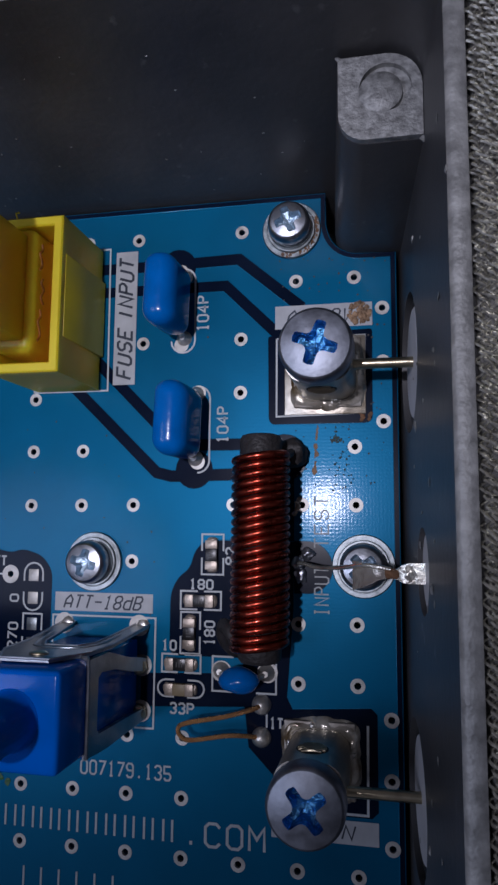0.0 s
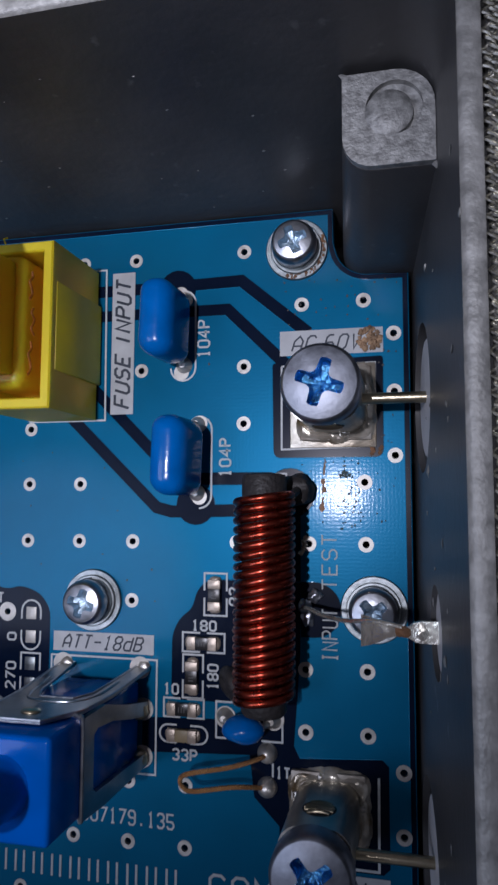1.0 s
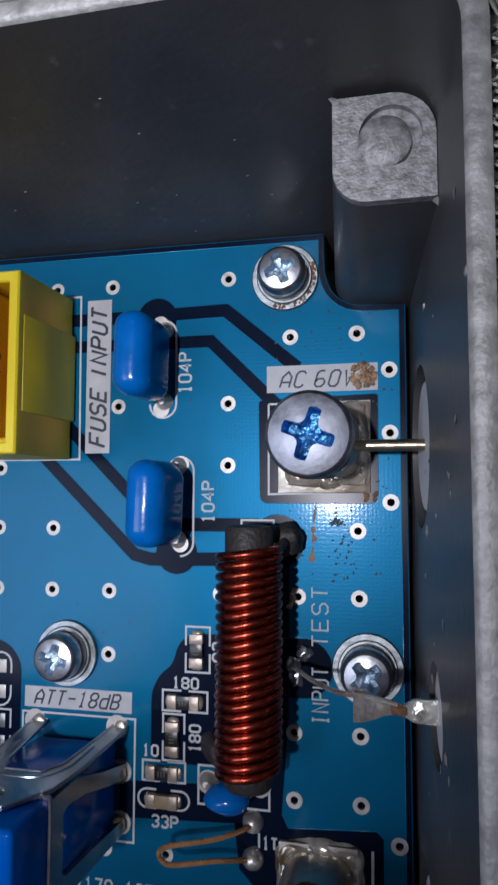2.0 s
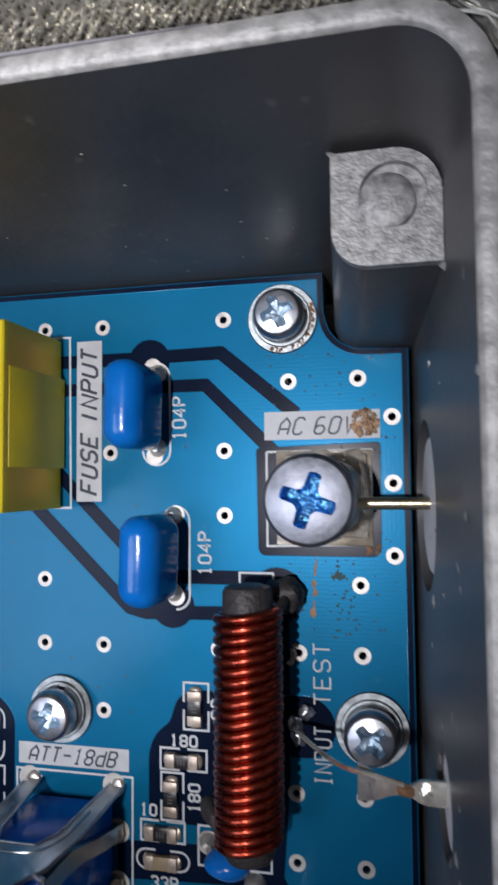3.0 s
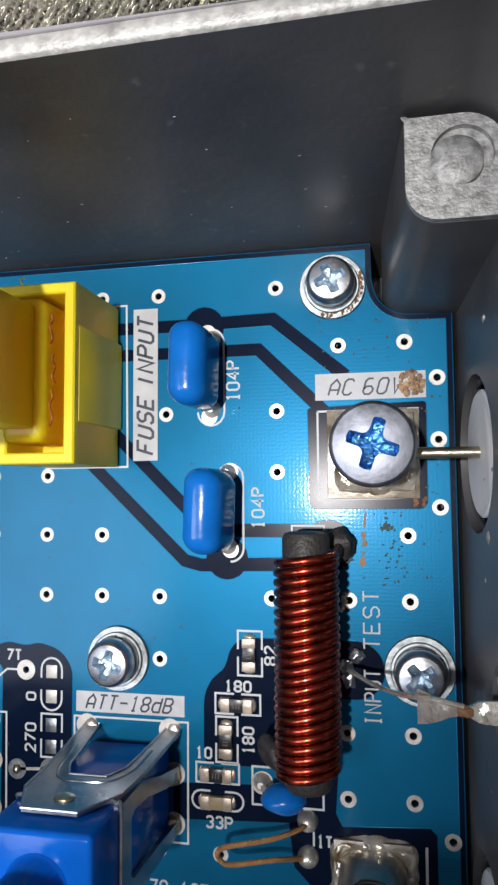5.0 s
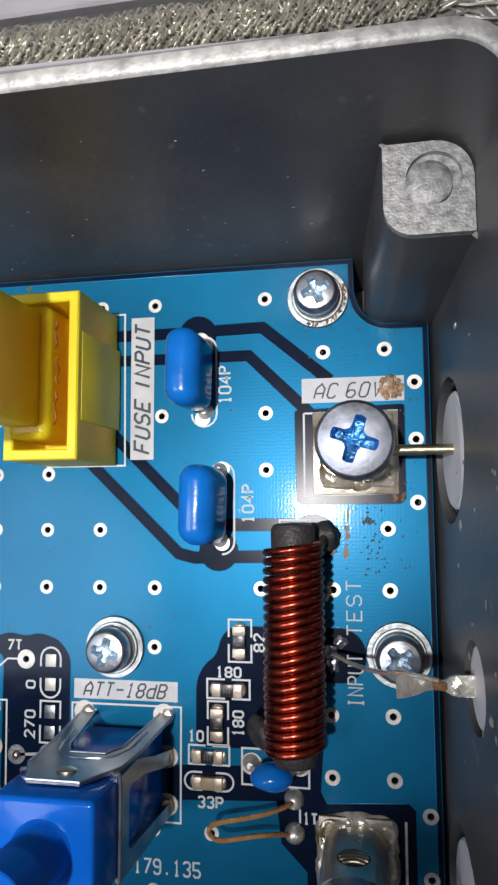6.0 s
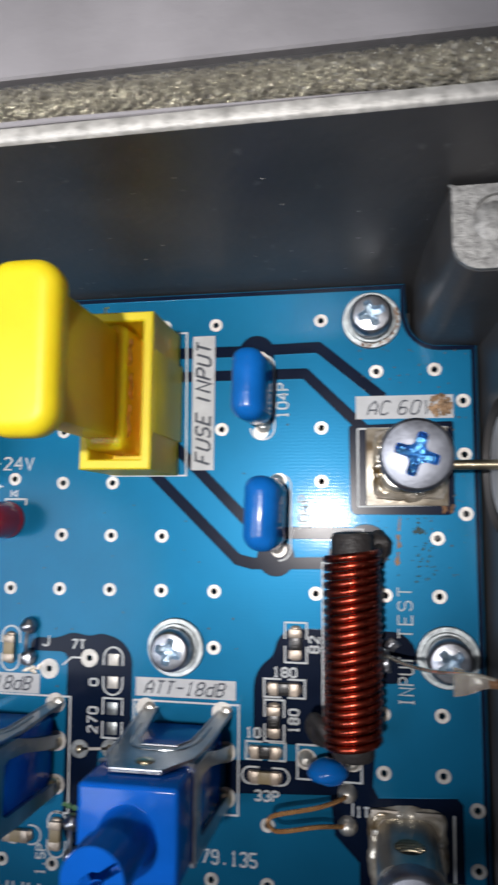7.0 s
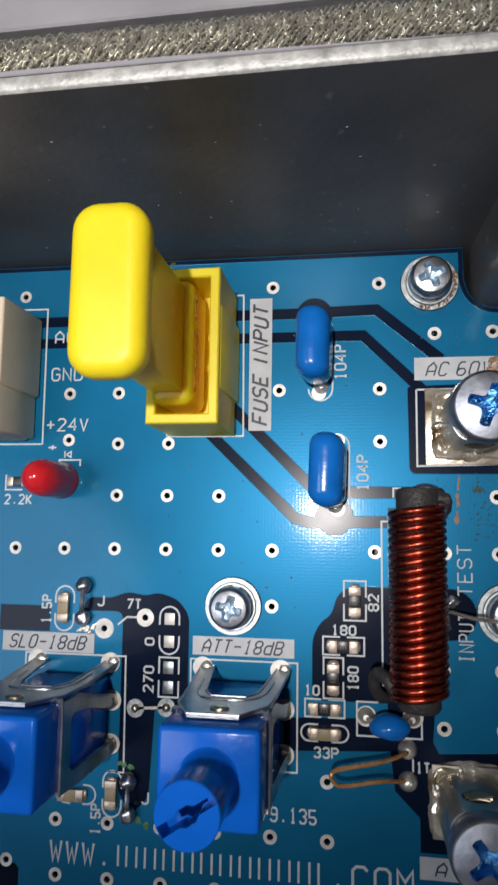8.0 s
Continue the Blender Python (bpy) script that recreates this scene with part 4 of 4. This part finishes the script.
def jumper(x, y, y2, label_text):
    t = thing("wire_jumper", x, y, 0, 0, label_text, "wire jumper", "soldered jumpers")
    part("wire", tube(smooth_path([(0, 0, 0.6), (0.15, (y2 - y) * 0.5, 1.2), (0, y2 - y, 0.6)]), 0.22, 8), ZINC, t)
    part("solder_joint", blob(0, 0, 0.5, 0.8, 0.8, 0.75, 2, 0.12, 3), ZINC, t, "round solder blob")
    part("solder_joint", blob(0, y2 - y, 0.5, 0.75, 0.8, 0.7, 6, 0.12, 3), ZINC, t, "round solder blob")


jumper(-41.3, 7.7, 4.7, "short wire jumper between two solder blobs")
jumper(-36.2, -9.95, -12.9, "short wire jumper with greenish flux between solder blobs")

# ---------------------------------------------------------------- red lamp, white connector
lamp = thing("red_led", -44.3, 17.85, 0, label="small domed red indicator lamp on the blue board", category="indicator lamp")
part("lens", lathe([(1.8, 0.6), (1.8, 3.4), (1.75, 4.6), (1.45, 5.6), (0.9, 6.3), (0.3, 6.6)], 28), REDLED, lamp)
part("flange", lathe([(1.84, 0.1), (1.84, 0.7), (1.8, 0.8)], 28), REDLED, lamp, "red base ring")
silk([(-44.05, 20.1), (-44.05, 20.8)], 0.12)
silk([(-43.9, 20.45), (-43.4, 20.75), (-43.4, 20.15)], 0.12, True)
socket = thing("wire_connector", -52.0, 28.2, 0, label="beige plastic wire connector housing at the board edge", category="connector")
part("housing", box(-4.2, 4.2, -6.4, 6.4, 0.2, 9.0, 0.45, 4), BEIGE, socket)
part("side_ledge", box(4.1, 4.6, -6.2, -1.95, 0.1, 7.9, 0.15), BEIGE, socket)
part("side_ledge", box(4.1, 4.95, -2.0, 6.1, 0.1, 8.0, 0.25, 3), BEIGE, socket)

# ---------------------------------------------------------------- fuse and holder
holder = thing("fuse_holder", -29.9, 29.0, 0, label="bright yellow plastic fuse holder standing on the board", category="fuse holder")


def hollow(x0, x1, y0, y1, z0, z1, wall_t, floor_z):
    """An open-topped tray with thick walls and a rim."""
    own = bmesh.new()
    rings = []
    for (o, z) in ((0.0, z0), (0.0, z1 - 0.15), (0.12, z1), (wall_t - 0.12, z1), (wall_t, z1 - 0.15), (wall_t, floor_z)):
        rings.append([own.verts.new(p) for p in ((x0 + o, y0 + o, z), (x1 - o, y0 + o, z), (x1 - o, y1 - o, z), (x0 + o, y1 - o, z))])
    for a, b in zip(rings, rings[1:]):
        for q in range(4):
            own.faces.new((a[q], a[(q + 1) % 4], b[(q + 1) % 4], b[q]))
    own.faces.new(rings[0][::-1]), own.faces.new(rings[-1])
    return own


part("shell", hollow(-3.2, 3.1, -6.8, 6.85, 0.3, 8.7, 0.85, 3.0), YELLOW, holder)
rib = box(2.9, 3.42, -3.6, 3.7, 0.2, 7.9)
for v in rib.verts:
    if v.co.z > 5 and v.co.x > 3.2:
        v.co.x = 3.16
bmesh.ops.bevel(rib, geom=rib.edges[:], offset=0.08, segments=2, profile=0.5, affect="EDGES")
part("side_rib", rib, YELLOW, holder, "shallow raised side rib")
part("moulding_burr", tube([(-1.2, 6.85, 8.7), (-1.1, 7.1, 9.1), (-0.8, 7.2, 9.0)], 0.08, 5), YELLOW, holder, "ragged moulding burr")
fuse = thing("blade_fuse", -30.6, 29.4, 3.0, label="yellow blade fuse with a rounded grip plugged into its holder", category="fuse")
grip = bmesh.new()
bmesh.ops.create_cube(grip, size=1, matrix=Matrix.LocRotScale((-1.4, 0.3, 17.6), None, (5.6, 12.4, 3.0)))
bmesh.ops.bevel(grip, geom=[e for e in grip.edges if abs(e.verts[0].co.z - e.verts[1].co.z) > 1], offset=2.0, segments=7, profile=0.5, affect="EDGES")
bmesh.ops.bevel(grip, geom=[e for e in grip.edges if abs(e.verts[0].co.z - e.verts[1].co.z) < 0.1 and e.is_manifold and e.calc_face_angle(0) > 1.2], offset=1.2, segments=5, profile=0.5, affect="EDGES")
part("grip", grip, YELLOW, fuse, "glossy rounded yellow grip")
neck = box(-1.9, 0.9, -4.6, 4.6, 1.0, 16.6, 0.25)
part("body", neck, SHADEDYELLOW, fuse, "yellow fuse body coloured amber for shade")
part("shoulder", box(-1.9, 1.6, -5.6, 5.3, 0.6, 6.3, 0.8, 5), SHADEDYELLOW, fuse, "stepped yellow shoulder coloured amber for shade")
for y0, y1, z in ((-4.4, -1.6, 5.0), (-1.0, 1.2, 4.7), (1.8, 4.2, 5.1)):
    part("brown_line", tube(smooth_path([(1.6, y0 + (y1 - y0) * k / 5, z + 0.25 * math.sin(2.1 * k + y0)) for k in range(6)], 4), 0.13, 6), BROWNAMBER, fuse, "wavy brownish line")

# ---------------------------------------------------------------- trimmer pots
def pot(x, label_text, turn):
    t = thing("trimmer_pot", x, 0, 0, 0, label_text, "trimmer", "blue trimmer pots")
    part("lower_body", box(-3.5, 3.3, -7.6, -0.6, 0.3, 11.0, 0.2), POTBLUE, t, "blue lower housing")
    part("body", box(-3.75, 3.6, -7.2, -0.35, 10.5, 15.9, 0.35, 3), POTBLUE, t, "blue moulded head")
    shaft = lathe([(2.15, 15.5), (2.15, 15.95), (1.95, 16.2), (1.9, 19.5)], 28, 0, -3.75, cap_top=False)
    part("shaft", shaft, POTBLUE, t, "blue round shaft")
    knob = lathe([(1.85, 19.4), (2.1, 19.4), (2.1, 21.9), (2.02, 22.0)], 32, 0, 0, cap_low=False, cap_top=False)
    slot = [(-1.98, -0.38), (-0.7, -0.36), (-0.35, -0.56), (0.35, -0.56), (0.7, -0.3), (1.99, -0.3), (1.99, 0.3), (0.7, 0.3), (0.35, 0.56), (-0.35, 0.56), (-0.7, 0.36), (-1.98, 0.38)]
    key = [(-0.85, -0.2), (-0.5, -0.26), (-0.3, -0.5), (0.25, -0.5), (0.55, -0.22), (0.95, -0.2), (0.95, 0.2), (0.55, 0.22), (0.25, 0.5), (-0.3, 0.5), (-0.5, 0.26), (-0.85, 0.2)]
    plate(circle(0, 0, 2.03, 32), [slot], 21.98, 22.0, knob)
    k_ob = part("knob", knob, POTBLUE, t, "blue slotted knob", at=mm_pose(0, -3.75, 0, 0, 0, turn))
    key = [(px * 1.12, py * 1.1) for px, py in key]
    groove = plate(slot, [key], 20.35, 20.4)
    for loop, z_hi, z_lo in ((slot, 22.0, 20.4), (key, 20.4, 16.6)):
        hi, lo = [groove.verts.new((px, py, z_hi)) for px, py in loop], [groove.verts.new((px, py, z_lo)) for px, py in loop]
        for q in range(len(loop)):
            groove.faces.new((hi[q], hi[(q + 1) % len(loop)], lo[(q + 1) % len(loop)], lo[q]))
    groove.faces.new(lo)
    part("slot", groove, POTBLUE, k_ob)
    # front bracket: a plate on two legs
    out = [(-4.2, 0.0), (-2.9, 0.0), (-2.5, 4.5), (-2.2, 7.0), (-1.4, 8.6), (1.4, 8.6), (2.2, 7.0), (2.5, 4.5), (2.9, 0.0), (4.2, 0.0), (3.8, 7.0), (3.5, 11.0), (1.75, 14.0), (-2.1, 14.0), (-3.5, 11.0), (-3.8, 7.0)]
    own = plate(out, (), 0.15, 0.4)
    for v in own.verts:
        v.co = (v.co.x, v.co.z - 0.35 + 0.55 * max(0.0, 1 - v.co.y / 7.0), v.co.y)
    bracket = part("front_bracket", own, STEEL, t, "bent steel bracket plate")
    rim_line = [(px, 0.06 + 0.55 * max(0.0, 1 - pz / 7.0), pz) for px, pz in out]
    part("pressed_rim", tube(rim_line + rim_line[:1], 0.1, 6, caps=False), ZINC, bracket, "bright pressed rim")
    inner = [(-3.1, 4.0), (-2.75, 7.4), (-1.6, 9.4), (1.6, 9.4), (2.75, 7.4), (3.1, 4.0)]
    part("pressed_rib", tube(smooth_path([(px, 0.02 + 0.55 * max(0.0, 1 - pz / 7.0), pz) for px, pz in inner]), 0.13, 6), STEEL, bracket, "pressed stiffening rib")
    part("rivet", blob(0, 0.1, 12.2, 0.75, 0.2, 0.6, 3, 0.05, 3), BRASS, t, "brass rivet dot")
    own = plate([(-7.5, 0.0), (-6.5, 0.0), (-6.4, 4.0), (-6.2, 9.3), (-5.8, 9.8), (-2.0, 9.8), (-1.7, 9.2), (-2.0, 6.5), (-2.9, 3.0), (-3.4, 0.0), (-2.3, 0.0), (-1.5, 4.0), (-0.4, 8.0), (-0.4, 11.4), (-7.4, 11.4), (-7.7, 8.0)], (), 0.0, 0.4)
    for v in own.verts:
        v.co = (3.35 + v.co.z + 0.35 * max(0.0, 1 - v.co.y / 6.0), v.co.x, v.co.y)
    part("side_bracket", own, STEEL, t, "bent steel side plate")
    part("bracket_edge", tube(smooth_path([(2.6, -0.15, 11.3), (3.4, -0.3, 11.6), (3.65, -0.9, 11.55), (3.65, -7.4, 11.5)]), 0.2, 8), ZINC, t, "bright sheared bracket edge")
    part("bracket_hook", tube(smooth_path([(-2.7, -0.1, 11.6), (-3.5, -0.15, 11.9), (-3.8, -0.5, 11.4)]), 0.15, 8), ZINC, t, "bright bracket hook")
    for y in (-2.95, -6.9):
        part("solder_joint", blob(3.5, y, 0.5, 0.75, 0.8, 0.8, int(y), 0.12), BRASS, t, "solder dome")
    for s in (-3.65, 3.65):
        part("solder_joint", blob(s, 0.5, 0.15, 0.6, 0.6, 0.25, int(s), 0.12), TIN, t, "solder dome")
    return t


pot(-25.45, "blue slotted trimmer pot in a bent steel bracket", 33)
pot(-41.85, "blue trimmer pot in a bent steel bracket near jumper", 20)

# ---------------------------------------------------------------- stains and dust
random.seed(4)
own = bmesh.new()
for k in range(40):
    f = k / 39
    if 0.3 < f < 0.42 or 0.66 < f < 0.74:
        continue
    blob(-6.02 - 0.3 * f + random.gauss(0, 0.04), 18.4 - 4.3 * f, 0.004, random.uniform(0.03, 0.11), random.uniform(0.06, 0.2), 0.008, k, 0.3, 2, own)
for x, y, s in ((-6.1, 15.9, 0.2), (-6.3, 14.4, 0.24), (-6.2, 16.6, 0.18)):
    blob(x, y, 0.01, s, s * 1.3, 0.02, int(y), 0.3, 2, own)
tagged(part("rust_streak", own, STREAK, None), "thin orange rust streak running down the board", "stain", kind="stuff")
own = bmesh.new()
for k in range(26):
    blob(-4.42 + random.gauss(0, 0.36), 17.3 + random.gauss(0, 0.27), 0.006, random.uniform(0.05, 0.15), random.uniform(0.05, 0.15), 0.02, k + 5, 0.35, 2, own)
for k in range(26):
    blob(random.uniform(-4.7, -2.9), random.uniform(12.6, 16.4), 0.006, random.uniform(0.05, 0.14), random.uniform(0.05, 0.14), 0.03, k + 31, 0.35, 1, own)
tagged(part("dirt_spots", own, DIRT, None), "dark greenish dirt spots on the board", "dirt", kind="stuff")
own = bmesh.new()
for k in range(8):
    blob(-1.9 + random.uniform(-0.6, 0.6), 19.0 + random.uniform(-0.3, 0.5), 0.05, 0.2, 0.2, 0.08, k + 20, 0.3, 1, own)
crumbs = bmesh.new()
for k in range(110):
    a, r = random.uniform(0, 6.28), 1.0 * math.sqrt(random.random())
    s = random.uniform(0.08, 0.24)
    blob(-2.3 + r * math.cos(a), 28.5 + r * math.sin(a), 0.12, s, s, s * 0.8, k + 40, 0.4, 1, crumbs)
TAN = material("tan_crumbs", (0.34, 0.22, 0.13), 0.8, vary=0.5, scale=1500, bump=0.4)
tagged(part("corrosion_crumbs", crumbs, TAN, None), "tan corrosion crumbs on the white label", "stain", kind="stuff")
for k in range(34):
    a = random.uniform(-1.9, 0.5)
    rr = random.uniform(2.2, 2.6)
    blob(-8.35 + rr * math.cos(a), 36.65 + rr * math.sin(a), 0.33, random.uniform(0.08, 0.2), random.uniform(0.08, 0.2), 0.05, k + 60, 0.3, 1, own)
tagged(part("residue", own, RUST, None), "brown rust and flux residue on the board", "stain", kind="stuff")
own = bmesh.new()
for k in range(170):
    x, y = (random.uniform(-9.5, 0.3), random.uniform(12.5, 34)) if k < 120 else (random.uniform(-45, -15), random.uniform(-6, 39))
    blob(x, y, 0.01, random.uniform(0.04, 0.13), random.uniform(0.04, 0.13), 0.03, k, 0.3, 1, own)
tagged(part("specks", own, GROOVE, None), "dark specks of dirt on the board", "dirt", kind="stuff")

own = bmesh.new()
for k in range(22):
    y, z = random.uniform(-14, 36), random.uniform(3, 23)
    blob(1.45 + DRAFT * z - 0.01, y, z, 0.04, random.uniform(0.05, 0.3), random.uniform(0.06, 0.5), k, 0.35, 1, own)
for y, z, r in ((28.4, 24.6, 0.32), (5.8, 15.6, 0.5), (-11.0, 12.0, 0.4), (17.0, 8.5, 0.5), (31.2, 9.0, 0.35)):
    blob(1.45 + DRAFT * z, y, z, 0.1, r * 0.7, r, int(y), 0.35, 2, own)
for k in range(30):
    x, z = random.uniform(-55, -4), random.uniform(1, 22)
    blob(x, 40.25 + DRAFT * z, z, random.uniform(0.03, 0.14), 0.03, random.uniform(0.03, 0.1), k + 9, 0.35, 1, own)
tagged(part("paint_chips", own, RIM, None), "small bright chips and scuffs in the wall paint", "scuff", kind="stuff")
GREENFLUX = material("green_flux", (0.05, 0.16, 0.05), 0.4, vary=0.4, scale=900)
own = bmesh.new()
for k in range(9):
    blob(-36.9 + 0.32 * k + random.uniform(-0.3, 0.3), -8.6 - 0.1 * k if k < 4 else -13.4 - 0.2 * k + 1.0, 0.03, random.uniform(0.2, 0.4), random.uniform(0.2, 0.4), 0.05, k, 0.35, 1, own)
tagged(part("green_residue", own, GREENFLUX, None), "greenish flux smear round the jumper", "stain", kind="stuff")
own = bmesh.new()
for k in range(10):
    blob(-41.8 + 0.18 * k, 3.4 + random.uniform(-0.3, 0.5), 0.03, random.uniform(0.15, 0.3), random.uniform(0.15, 0.3), 0.06, k, 0.35, 1, own)
for k in range(8):
    blob(-7.9 + random.uniform(-0.2, 0.5), 11.2 + random.uniform(-0.7, 0.7), 0.05, random.uniform(0.15, 0.3), random.uniform(0.15, 0.3), 0.12, k, 0.35, 1, own)
tagged(part("flux_residue", own, FLUX, None), "cloudy yellow flux residue on the board", "stain", kind="stuff")
